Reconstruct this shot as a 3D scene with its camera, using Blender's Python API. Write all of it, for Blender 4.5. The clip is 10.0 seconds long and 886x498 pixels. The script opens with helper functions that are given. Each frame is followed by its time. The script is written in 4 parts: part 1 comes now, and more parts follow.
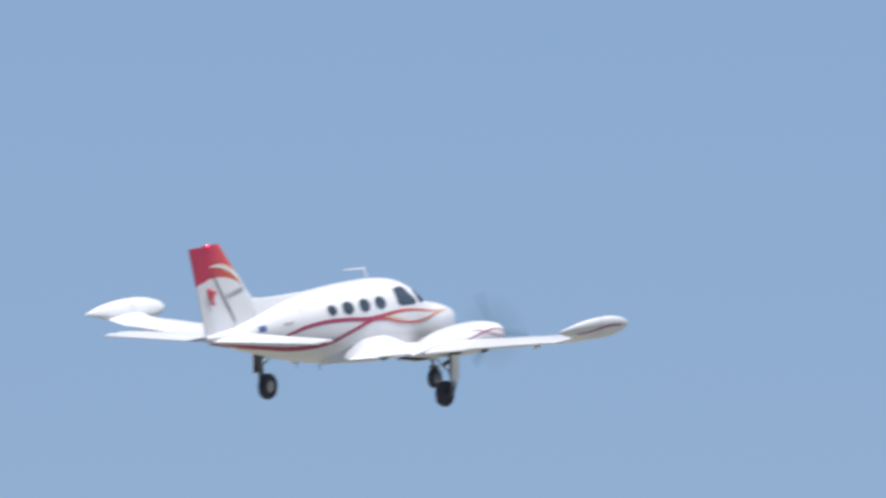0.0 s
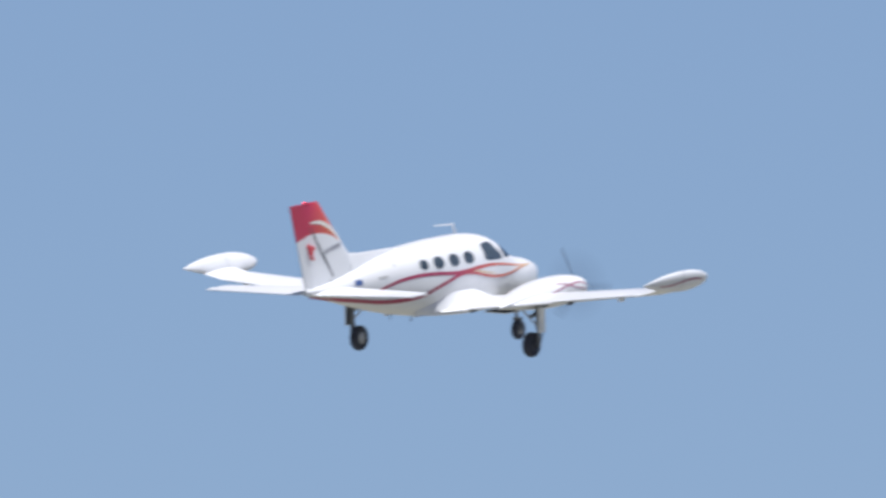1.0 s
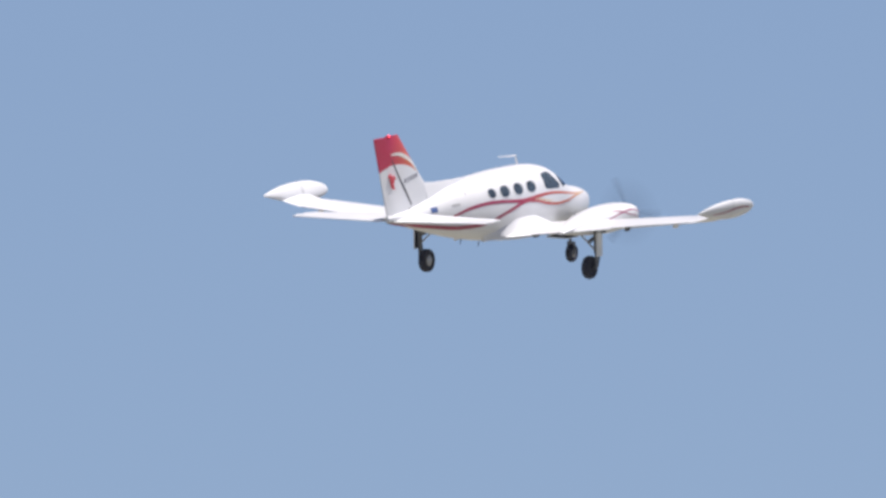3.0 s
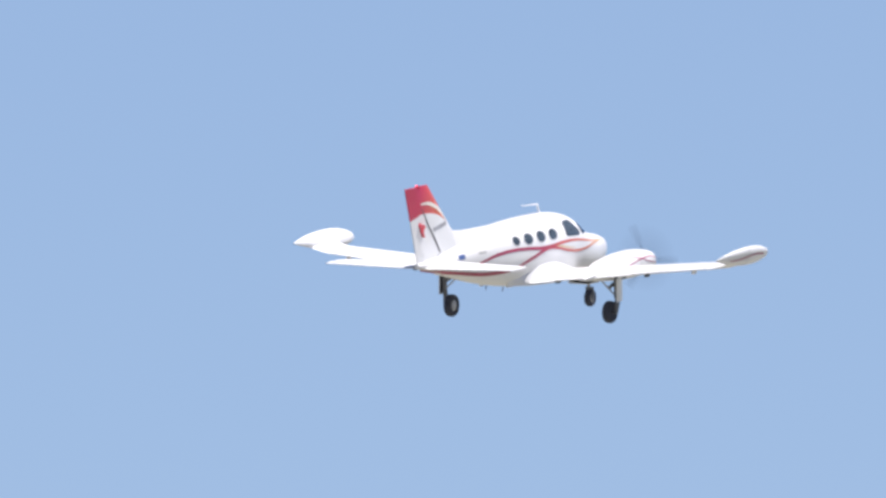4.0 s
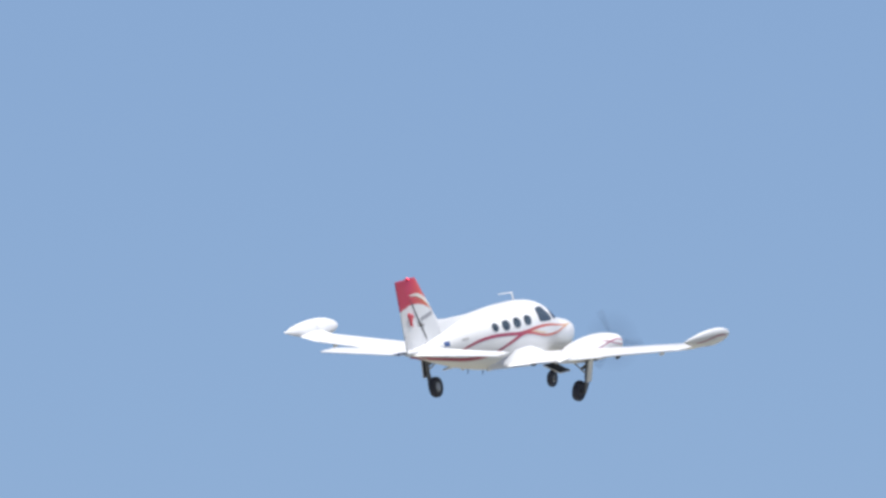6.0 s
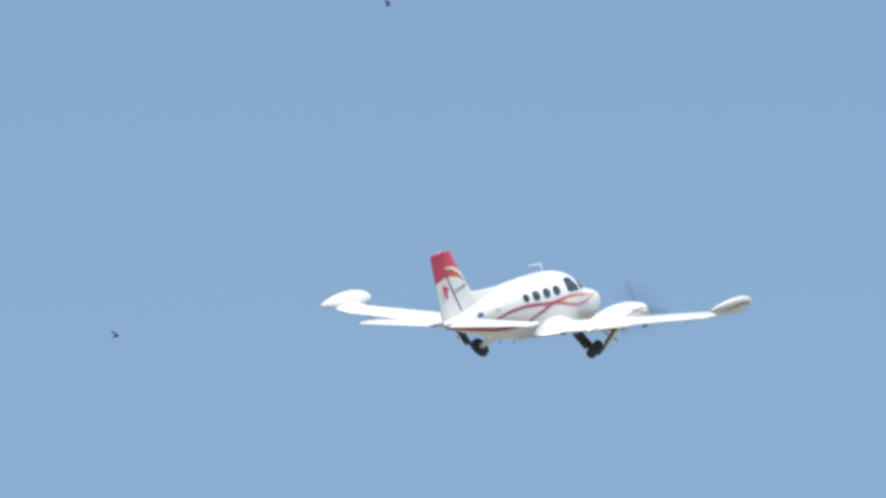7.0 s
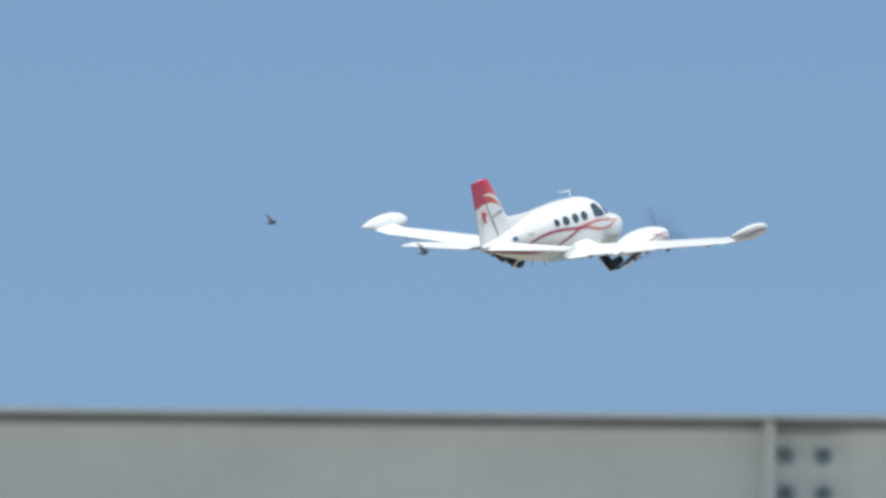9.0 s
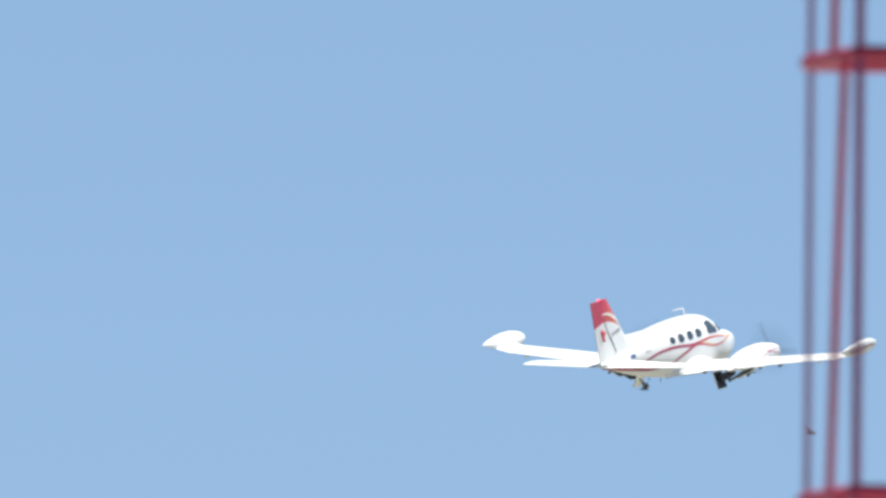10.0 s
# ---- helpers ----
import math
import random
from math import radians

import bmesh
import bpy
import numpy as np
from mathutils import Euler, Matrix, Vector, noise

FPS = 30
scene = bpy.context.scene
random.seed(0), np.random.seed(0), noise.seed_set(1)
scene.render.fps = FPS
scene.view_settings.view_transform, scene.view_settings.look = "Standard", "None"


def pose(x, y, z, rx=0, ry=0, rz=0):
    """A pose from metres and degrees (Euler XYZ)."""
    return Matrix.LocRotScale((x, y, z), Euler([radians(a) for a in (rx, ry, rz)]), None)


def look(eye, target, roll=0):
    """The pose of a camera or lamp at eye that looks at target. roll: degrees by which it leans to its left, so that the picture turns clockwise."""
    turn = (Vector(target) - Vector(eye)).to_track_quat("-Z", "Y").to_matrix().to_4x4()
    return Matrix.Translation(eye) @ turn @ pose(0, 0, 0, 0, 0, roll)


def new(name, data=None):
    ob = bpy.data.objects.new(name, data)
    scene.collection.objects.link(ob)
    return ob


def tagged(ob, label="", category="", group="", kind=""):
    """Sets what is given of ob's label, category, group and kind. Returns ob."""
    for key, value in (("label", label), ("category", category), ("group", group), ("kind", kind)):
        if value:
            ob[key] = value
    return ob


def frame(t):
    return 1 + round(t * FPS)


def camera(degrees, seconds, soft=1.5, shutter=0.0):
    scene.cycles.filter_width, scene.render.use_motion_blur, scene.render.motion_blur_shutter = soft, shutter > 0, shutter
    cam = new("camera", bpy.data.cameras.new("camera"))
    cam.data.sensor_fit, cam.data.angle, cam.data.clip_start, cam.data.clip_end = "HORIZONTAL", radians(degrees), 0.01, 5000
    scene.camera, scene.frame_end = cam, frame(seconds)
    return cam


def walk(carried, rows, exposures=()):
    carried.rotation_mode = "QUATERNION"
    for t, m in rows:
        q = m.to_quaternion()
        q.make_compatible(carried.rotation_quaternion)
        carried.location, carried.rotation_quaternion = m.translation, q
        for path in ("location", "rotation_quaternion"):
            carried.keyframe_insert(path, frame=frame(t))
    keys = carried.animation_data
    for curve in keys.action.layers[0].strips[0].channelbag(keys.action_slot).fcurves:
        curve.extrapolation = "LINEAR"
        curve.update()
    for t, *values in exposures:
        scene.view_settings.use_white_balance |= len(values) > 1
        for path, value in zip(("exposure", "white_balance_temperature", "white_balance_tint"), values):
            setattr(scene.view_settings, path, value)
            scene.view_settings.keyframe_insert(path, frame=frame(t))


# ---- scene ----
EXPOSURES = [(0.0, 0.42, 6450, 11), (1.5, 0.34, 6420, 12), (2.0, 0.31, 6420, 12), (2.5, 0.29, 6600, 14), (2.8, 0.38, 6750, 15), (3.0, 0.42, 6850, 15), (3.2, 0.54, 6900, 15), (4.4, 0.81, 6830, 13), (5.0, 0.71, 6700, 12), (5.5, 0.58, 6600, 12), (6.8, 0.58, 6750, 4), (7.5, 0.58, 6740, 2), (9.0, 0.46, 6600, 1), (9.4, 0.68, 6830, 2), (9.7, 0.83, 6880, 4), (10.0, 0.89, 6950, 4)]
SKY_TINT = (0.705, 0.73, 0.82, 1.0)
LENS = 0.9041
CAMERA_ROWS = [
    (0.0, 2.1338, 5.8676, -0.36), (0.1, 2.1452, 5.7892, -0.35), (0.2, 2.1627, 5.7148, -0.35), (0.3, 2.1604, 5.6288, -0.34),
    (0.4, 2.1606, 5.4960, -0.34), (0.5, 2.1731, 5.3456, -0.33), (0.6, 2.1881, 5.1959, -0.38), (0.7, 2.2051, 5.0506, -0.42),
    (0.8, 2.2294, 4.8999, -0.46), (0.9, 2.2451, 4.7519, -0.51), (1.0, 2.2634, 4.5940, -0.18), (1.1, 2.2828, 4.4521, -0.14),
    (1.2, 2.2940, 4.3112, -0.11), (1.3, 2.2970, 4.2127, -0.08), (1.4, 2.3061, 4.1204, -0.04), (1.5, 2.3163, 4.0313, -0.01),
    (1.6, 2.3299, 3.9427, 0.03), (1.7, 2.3445, 3.8243, 0.07), (1.8, 2.3480, 3.7029, 0.10), (1.9, 2.3554, 3.5812, 0.14),
    (2.0, 2.3581, 3.4574, 0.18), (2.1, 2.3582, 3.3301, 0.26), (2.2, 2.3657, 3.2064, 0.33), (2.3, 2.3697, 3.0761, 0.40),
    (2.4, 2.3879, 2.9519, 0.48), (2.5, 2.4084, 2.8366, 0.55), (2.6, 2.4240, 2.7075, 0.53), (2.7, 2.4327, 2.5807, 0.51),
    (2.8, 2.4510, 2.4450, 0.49), (2.9, 2.4714, 2.3194, 0.47), (3.0, 2.4986, 2.2056, 0.45), (3.1, 2.5286, 2.0891, 0.46),
    (3.2, 2.5526, 1.9723, 0.47), (3.3, 2.5686, 1.8619, 0.48), (3.4, 2.5848, 1.7531, 0.49), (3.5, 2.6013, 1.6458, 0.51),
    (3.6, 2.6177, 1.5396, 0.52), (3.7, 2.6343, 1.4345, 0.53), (3.8, 2.6508, 1.3303, 0.54), (3.9, 2.6671, 1.2267, 0.56),
    (4.0, 2.6832, 1.1235, 0.57), (4.1, 2.6990, 1.0205, 0.58), (4.2, 2.7143, 0.9176, 0.60), (4.3, 2.7293, 0.8146, 0.61),
    (4.4, 2.7504, 0.7146, 0.62), (4.5, 2.7703, 0.6130, 0.63), (4.6, 2.7916, 0.5051, 0.59), (4.7, 2.8077, 0.3970, 0.55),
    (4.8, 2.8225, 0.2886, 0.50), (4.9, 2.8390, 0.1813, 0.46), (5.0, 2.8580, 0.0756, 0.42), (5.1, 2.8776, -0.0373, 0.37),
    (5.2, 2.8983, -0.1464, 0.32), (5.3, 2.9206, -0.2466, 0.27), (5.4, 2.9415, -0.3434, 0.23), (5.5, 2.9595, -0.4404, 0.18),
    (5.6, 2.9690, -0.5393, 0.11), (5.7, 2.9781, -0.6359, 0.05), (5.8, 2.9903, -0.7288, -0.01), (5.9, 3.0028, -0.8199, -0.07),
    (6.0, 3.0154, -0.9094, -0.14), (6.1, 3.0282, -0.9975, -0.20), (6.2, 3.0410, -1.0847, -0.26), (6.3, 3.0537, -1.1712, -0.33),
    (6.4, 3.0662, -1.2572, -0.39), (6.5, 3.0784, -1.3432, -0.45), (6.6, 3.0904, -1.4294, -0.51), (6.7, 3.1018, -1.5161, -0.58),
    (6.8, 3.1127, -1.6036, -0.64), (6.9, 3.1052, -1.6980, -0.62), (7.0, 3.0952, -1.7940, -0.61), (7.1, 3.0717, -1.8941, -0.54),
    (7.2, 3.0632, -1.9879, -0.48), (7.3, 3.0539, -2.0843, -0.41), (7.4, 3.0436, -2.1784, -0.35), (7.5, 3.0360, -2.2651, -0.28),
    (7.6, 3.0241, -2.3611, -0.26), (7.7, 3.0179, -2.4514, -0.24), (7.8, 3.0111, -2.5308, -0.23), (7.9, 3.0210, -2.6092, -0.21),
    (8.0, 3.0221, -2.6854, -0.19), (8.1, 3.0246, -2.7587, -0.13), (8.2, 3.0375, -2.8338, -0.06), (8.3, 3.0624, -2.9137, -0.00),
    (8.4, 3.0786, -2.9945, 0.06), (8.5, 3.0948, -3.0737, 0.12), (8.6, 3.1188, -3.1435, 0.13), (8.7, 3.1400, -3.2157, 0.15),
    (8.8, 3.1674, -3.2903, 0.16), (8.9, 3.1913, -3.3663, 0.17), (9.0, 3.2123, -3.4412, 0.19), (9.1, 3.2457, -3.5017, 0.21),
    (9.2, 3.2938, -3.5293, 0.24), (9.3, 3.3273, -3.5617, 0.27), (9.4, 3.3334, -3.6473, 0.29), (9.5, 3.3509, -3.7211, 0.32),
    (9.6, 3.3678, -3.7929, 0.21), (9.7, 3.3794, -3.8630, 0.11), (9.8, 3.3909, -3.9323, 0.00), (9.9, 3.4052, -4.0132, -0.10),
    (10.0, 3.4212, -4.0955, -0.21),
]
PLANE_ROWS = [
    (0.00, -125.84, 1205.43, 45.05, 3.34, -6.66, 64.00), (0.50, -113.46, 1231.30, 47.88, 3.26, -6.83, 63.90),
    (1.00, -101.03, 1257.16, 50.70, 3.19, -7.00, 63.80), (1.50, -88.56, 1282.99, 53.52, 3.12, -7.18, 63.71),
    (2.00, -76.04, 1308.81, 56.34, 3.06, -7.35, 63.61), (2.50, -63.48, 1334.60, 59.16, 3.00, -7.52, 63.51),
    (3.00, -50.87, 1360.36, 61.98, 2.94, -7.70, 63.41), (3.50, -38.22, 1386.11, 64.80, 2.89, -7.87, 63.31),
    (4.00, -25.53, 1411.83, 67.62, 2.85, -8.05, 63.21), (4.50, -12.79, 1437.54, 70.44, 2.81, -8.22, 63.11),
    (5.00, 0.00, 1463.21, 73.26, 2.77, -8.39, 63.01), (5.50, 12.83, 1488.87, 76.08, 2.74, -8.57, 62.91),
    (6.00, 25.71, 1514.51, 78.90, 2.71, -8.74, 62.81), (6.50, 38.62, 1540.12, 81.73, 2.69, -8.91, 62.71),
    (7.00, 51.59, 1565.71, 84.55, 2.67, -9.09, 62.61), (7.50, 64.60, 1591.28, 87.37, 2.66, -9.26, 62.51),
    (8.00, 77.65, 1616.82, 90.19, 2.65, -9.43, 62.41), (8.50, 90.75, 1642.34, 93.01, 2.65, -9.61, 62.31),
    (9.00, 103.89, 1667.84, 95.83, 2.65, -9.78, 62.21), (9.50, 117.08, 1693.32, 98.65, 2.65, -9.96, 62.11),
    (10.00, 130.31, 1718.77, 101.47, 2.66, -10.13, 62.01),
]
cam = camera(LENS, 10.0, soft=3.0, shutter=0.2)
cam.data.dof.use_dof, cam.data.dof.focus_distance, cam.data.dof.aperture_fstop = True, 1450, 72
walk(cam, [(t, pose(0, 0, 1.7, 90 + tilt, 0, turn) @ pose(0, 0, 0, 0, 0, lean)) for t, tilt, turn, lean in CAMERA_ROWS], exposures=EXPOSURES)

# ---- world and sun ----
SUN_ELEVATION, SUN_AZIMUTH = radians(74), radians(84)
world = bpy.data.worlds.new("sky")
scene.world = world
world.use_nodes = True
wn, wl = world.node_tree.nodes, world.node_tree.links
sky = wn.new("ShaderNodeTexSky")
sky.sky_type, sky.sun_disc = "NISHITA", False
sky.sun_elevation, sky.sun_rotation = SUN_ELEVATION, SUN_AZIMUTH
sky.air_density, sky.dust_density, sky.ozone_density, sky.altitude = 0.5, 0.1, 3.0, 500
tint = wn.new("ShaderNodeMix")
tint.data_type, tint.blend_type = "RGBA", "MULTIPLY"
tint.inputs["Factor"].default_value = 1.0
tint.inputs["B"].default_value = SKY_TINT
wl.new(sky.outputs["Color"], tint.inputs["A"])
wl.new(tint.outputs["Result"], wn["Background"].inputs["Color"])
wn["Background"].inputs["Strength"].default_value = 0.08

sun = new("sun", bpy.data.lights.new("sun", "SUN"))
sun.data.energy, sun.data.angle, sun.data.color = 4.6, radians(0.6), (1.0, 0.982, 0.955)
sun_from = Vector((math.sin(SUN_AZIMUTH) * math.cos(SUN_ELEVATION), math.cos(SUN_AZIMUTH) * math.cos(SUN_ELEVATION), math.sin(SUN_ELEVATION)))
sun.matrix_world = look(sun_from * 100, (0, 0, 0))


# ---- materials ----
def material(name, colour, rough=0.5, metal=0.0, vary=0.06, scale=3.0, bump=0.0, coat=0.0, second=None):
    """A surface with variation of tone at two scales and fine relief."""
    m = bpy.data.materials.new(name)
    m.use_nodes = True
    n, l = m.node_tree.nodes, m.node_tree.links
    b = n["Principled BSDF"]
    b.inputs["Metallic"].default_value = metal
    b.inputs["Coat Weight"].default_value = coat
    b.inputs["Coat Roughness"].default_value = 0.12
    co = n.new("ShaderNodeTexCoord")
    big, small = n.new("ShaderNodeTexNoise"), n.new("ShaderNodeTexNoise")
    big.inputs["Scale"].default_value, big.inputs["Detail"].default_value = scale, 4
    small.inputs["Scale"].default_value, small.inputs["Detail"].default_value = scale * 14, 3
    for t in (big, small):
        l.new(co.outputs["Object"], t.inputs["Vector"])
    add = n.new("ShaderNodeMath")
    add.operation = "MULTIPLY_ADD"
    l.new(small.outputs["Fac"], add.inputs[0])
    add.inputs[1].default_value = 0.5
    l.new(big.outputs["Fac"], add.inputs[2])
    ramp = n.new("ShaderNodeValToRGB")
    ramp.color_ramp.elements[0].position, ramp.color_ramp.elements[1].position = 0.45, 1.0
    lo = second or tuple(c * (1 - 2 * vary) for c in colour)
    hi = tuple(min(1, c * (1 + vary)) for c in colour)
    ramp.color_ramp.elements[0].color, ramp.color_ramp.elements[1].color = (*lo, 1), (*hi, 1)
    l.new(add.outputs[0], ramp.inputs["Fac"])
    l.new(ramp.outputs["Color"], b.inputs["Base Color"])
    rr = n.new("ShaderNodeMapRange")
    rr.inputs["To Min"].default_value, rr.inputs["To Max"].default_value = max(0.03, rough - 0.08), min(1, rough + 0.1)
    l.new(big.outputs["Fac"], rr.inputs["Value"])
    l.new(rr.outputs["Result"], b.inputs["Roughness"])
    if bump:
        bp = n.new("ShaderNodeBump")
        bp.inputs["Strength"].default_value, bp.inputs["Distance"].default_value = bump, 0.01
        l.new(small.outputs["Fac"], bp.inputs["Height"])
        l.new(bp.outputs["Normal"], b.inputs["Normal"])
    return m


WHITE = material("white_aircraft_paint", (0.755, 0.77, 0.795), 0.32, vary=0.03, scale=1.2, coat=0.3)
RED = material("red_paint", (0.62, 0.035, 0.055), 0.35, vary=0.08, scale=2, coat=0.3)
ORANGE = material("orange_paint", (0.75, 0.22, 0.06), 0.35, vary=0.06, scale=2, coat=0.2)
GOLD = material("gold_paint", (0.68, 0.5, 0.3), 0.35, vary=0.06, scale=2, coat=0.2)
DARK = material("dark_grey_paint", (0.07, 0.075, 0.09), 0.45, vary=0.1)
BLUE = material("blue_paint", (0.085, 0.15, 0.36), 0.4, vary=0.1)
PANEL = material("panel_gap", (0.5, 0.51, 0.53), 0.6, vary=0.1)
PANEL_DARK = material("grey_lettering_paint", (0.30, 0.31, 0.36), 0.5, vary=0.1)
GLASS = material("dark_tinted_glazing", (0.07, 0.094, 0.118), 0.1, vary=0.3, coat=0.5)
# black lifted towards blue, to put the air's haze into the tyres
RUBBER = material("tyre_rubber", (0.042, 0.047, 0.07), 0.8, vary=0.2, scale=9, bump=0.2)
ALLOY = material("wheel_alloy", (0.42, 0.42, 0.42), 0.4, metal=0.6, vary=0.15, scale=8)
STRUT = material("strut_metal", (0.17, 0.18, 0.2), 0.5, metal=0.3, vary=0.15, scale=8)
# blue in this dark base stands in for haze as well
WELL = material("wheel_well_primer", (0.06, 0.07, 0.105), 0.8, vary=0.3, scale=6)
BLADE = material("black_blade_paint", (0.022, 0.022, 0.03), 0.75, vary=0.2, scale=6)
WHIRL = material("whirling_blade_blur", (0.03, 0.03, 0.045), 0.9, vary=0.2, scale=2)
LINE = material("thin_purple_line_paint", (0.36, 0.07, 0.16), 0.4, vary=0.1)
CREAM = material("cream_paint", (0.80, 0.765, 0.71), 0.4, vary=0.04)
BEACON = material("red_beacon_lens", (0.5, 0.03, 0.045), 0.15, vary=0.1)
BEACON_LAMP = material("lit_beacon_lamp", (0.7, 0.04, 0.05), 0.15, vary=0.1)
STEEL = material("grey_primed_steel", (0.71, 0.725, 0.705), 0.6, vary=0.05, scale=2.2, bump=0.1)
STEEL_EDGE = material("weathered_flange_steel", (0.72, 0.70, 0.60), 0.7, vary=0.16, scale=3, bump=0.15)
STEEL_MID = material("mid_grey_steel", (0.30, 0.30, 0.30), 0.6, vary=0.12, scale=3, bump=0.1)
# also the shade colour on top flange, lower strip and column faces
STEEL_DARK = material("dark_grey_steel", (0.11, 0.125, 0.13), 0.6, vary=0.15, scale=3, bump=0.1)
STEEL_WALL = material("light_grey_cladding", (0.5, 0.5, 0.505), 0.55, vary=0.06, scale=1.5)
STEEL_PLATE = material("stained_splice_plate_steel", (0.60, 0.615, 0.60), 0.65, vary=0.2, scale=9, bump=0.2, second=(0.42, 0.405, 0.38))
STEEL_RUST = material("rust_stained_steel", (0.24, 0.20, 0.185), 0.8, vary=0.25, scale=14, bump=0.3, second=(0.11, 0.095, 0.092))
BOLT = material("blued_bolt_steel", (0.27, 0.34, 0.37), 0.5, metal=0.4, vary=0.3, scale=20)
CONCRETE = material("pale_concrete_pads", (0.60, 0.60, 0.575), 0.85, vary=0.14, scale=6, bump=0.3)
MAST_RED = material("red_oxide_mast_paint", (0.38, 0.018, 0.055), 0.5, vary=0.16, scale=3)
MAST_DULL = material("faded_red_mast_paint", (0.22, 0.035, 0.125), 0.55, vary=0.16, scale=3)
FEATHER = material("dark_feathers", (0.035, 0.033, 0.035), 0.8, vary=0.3, scale=40)
GROUND = material("dry_grass_and_earth", (0.20, 0.195, 0.165), 0.95, vary=0.15, scale=0.05, bump=0.4, second=(0.13, 0.13, 0.10))

BEACON_LAMP.node_tree.nodes["Principled BSDF"].inputs["Emission Color"].default_value = (1.0, 0.06, 0.09, 1)
BEACON_LAMP.node_tree.nodes["Principled BSDF"].inputs["Emission Strength"].default_value = 2.6
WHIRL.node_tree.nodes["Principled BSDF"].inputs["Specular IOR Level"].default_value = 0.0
# the whirling blades let the sky show through
BLADE.node_tree.nodes["Principled BSDF"].inputs["Alpha"].default_value = 0.1


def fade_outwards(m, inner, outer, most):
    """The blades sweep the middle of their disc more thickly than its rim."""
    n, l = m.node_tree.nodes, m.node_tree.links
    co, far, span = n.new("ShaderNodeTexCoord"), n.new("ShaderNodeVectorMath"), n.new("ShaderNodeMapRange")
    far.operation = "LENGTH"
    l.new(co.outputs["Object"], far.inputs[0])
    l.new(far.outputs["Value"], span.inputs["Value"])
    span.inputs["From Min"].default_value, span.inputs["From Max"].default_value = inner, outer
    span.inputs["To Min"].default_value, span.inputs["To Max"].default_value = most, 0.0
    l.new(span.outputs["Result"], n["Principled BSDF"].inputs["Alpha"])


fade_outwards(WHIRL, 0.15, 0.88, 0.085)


def fin_paint():
    """White with a red cap whose lower edge sweeps in an arc over the fin."""
    m = bpy.data.materials.new("fin_livery_paint")
    m.use_nodes = True
    n, l = m.node_tree.nodes, m.node_tree.links
    b = n["Principled BSDF"]
    b.inputs["Roughness"].default_value = 0.35
    co, sep = n.new("ShaderNodeTexCoord"), n.new("ShaderNodeSeparateXYZ")
    l.new(co.outputs["Object"], sep.inputs[0])

    def op(kind, a, c):
        q = n.new("ShaderNodeMath")
        q.operation = kind
        for i, v in enumerate((a, c)):
            if isinstance(v, (int, float)):
                q.inputs[i].default_value = v
            else:
                l.new(v, q.inputs[i])
        return q.outputs[0]
    x, z = sep.outputs["X"], sep.outputs["Z"]
    dx = op("ADD", x, 5.60)
    edge = op("SUBTRACT", 1.695, op("MULTIPLY", op("MULTIPLY", dx, dx), 0.235))
    red = op("MULTIPLY", op("SUBTRACT", z, edge), 60)
    red = op("MINIMUM", op("MAXIMUM", red, 0), 1)
    noise_node = n.new("ShaderNodeTexNoise")
    noise_node.inputs["Scale"].default_value = 2.0
    l.new(co.outputs["Object"], noise_node.inputs["Vector"])
    toward = op("MINIMUM", op("MAXIMUM", op("ADD", op("MULTIPLY", op("ADD", x, 5.85), 1.1), op("MULTIPLY", noise_node.outputs["Fac"], 0.15)), 0), 1)
    warm, mix = n.new("ShaderNodeMix"), n.new("ShaderNodeMix")
    for q in (warm, mix):
        q.data_type = "RGBA"
    warm.inputs["A"].default_value, warm.inputs["B"].default_value = (0.53, 0.023, 0.08, 1), (0.68, 0.12, 0.06, 1)
    l.new(toward, warm.inputs["Factor"])
    mix.inputs["A"].default_value = (0.755, 0.77, 0.795, 1)
    l.new(warm.outputs["Result"], mix.inputs["B"])
    l.new(red, mix.inputs["Factor"])
    l.new(mix.outputs["Result"], b.inputs["Base Color"])
    b.inputs["Coat Weight"].default_value = 0.3
    return m


FIN = fin_paint()


def stripe_paint():
    """Crimson aft, running into orange towards the nose."""
    m = material("livery_stripe_paint", (0.40, 0.042, 0.105), 0.38, vary=0.08, scale=2)
    n, l = m.node_tree.nodes, m.node_tree.links
    b = n["Principled BSDF"]
    crimson = b.inputs["Base Color"].links[0].from_socket
    co, sep, span, mix = n.new("ShaderNodeTexCoord"), n.new("ShaderNodeSeparateXYZ"), n.new("ShaderNodeMapRange"), n.new("ShaderNodeMix")
    l.new(co.outputs["Object"], sep.inputs[0])
    l.new(sep.outputs["X"], span.inputs["Value"])
    span.inputs["From Min"].default_value, span.inputs["From Max"].default_value = -0.6, 1.6
    mix.data_type = "RGBA"
    l.new(span.outputs["Result"], mix.inputs["Factor"])
    l.new(crimson, mix.inputs["A"])
    mix.inputs["B"].default_value = (0.66, 0.17, 0.11, 1)
    tip, gold = n.new("ShaderNodeMapRange"), n.new("ShaderNodeMix")
    tip.inputs["From Min"].default_value, tip.inputs["From Max"].default_value = 1.7, 3.0
    l.new(sep.outputs["X"], tip.inputs["Value"])
    gold.data_type = "RGBA"
    l.new(tip.outputs["Result"], gold.inputs["Factor"])
    l.new(mix.outputs["Result"], gold.inputs["A"])
    gold.inputs["B"].default_value = (0.60, 0.43, 0.27, 1)
    l.new(gold.outputs["Result"], b.inputs["Base Color"])
    return m


STRIPE = stripe_paint()


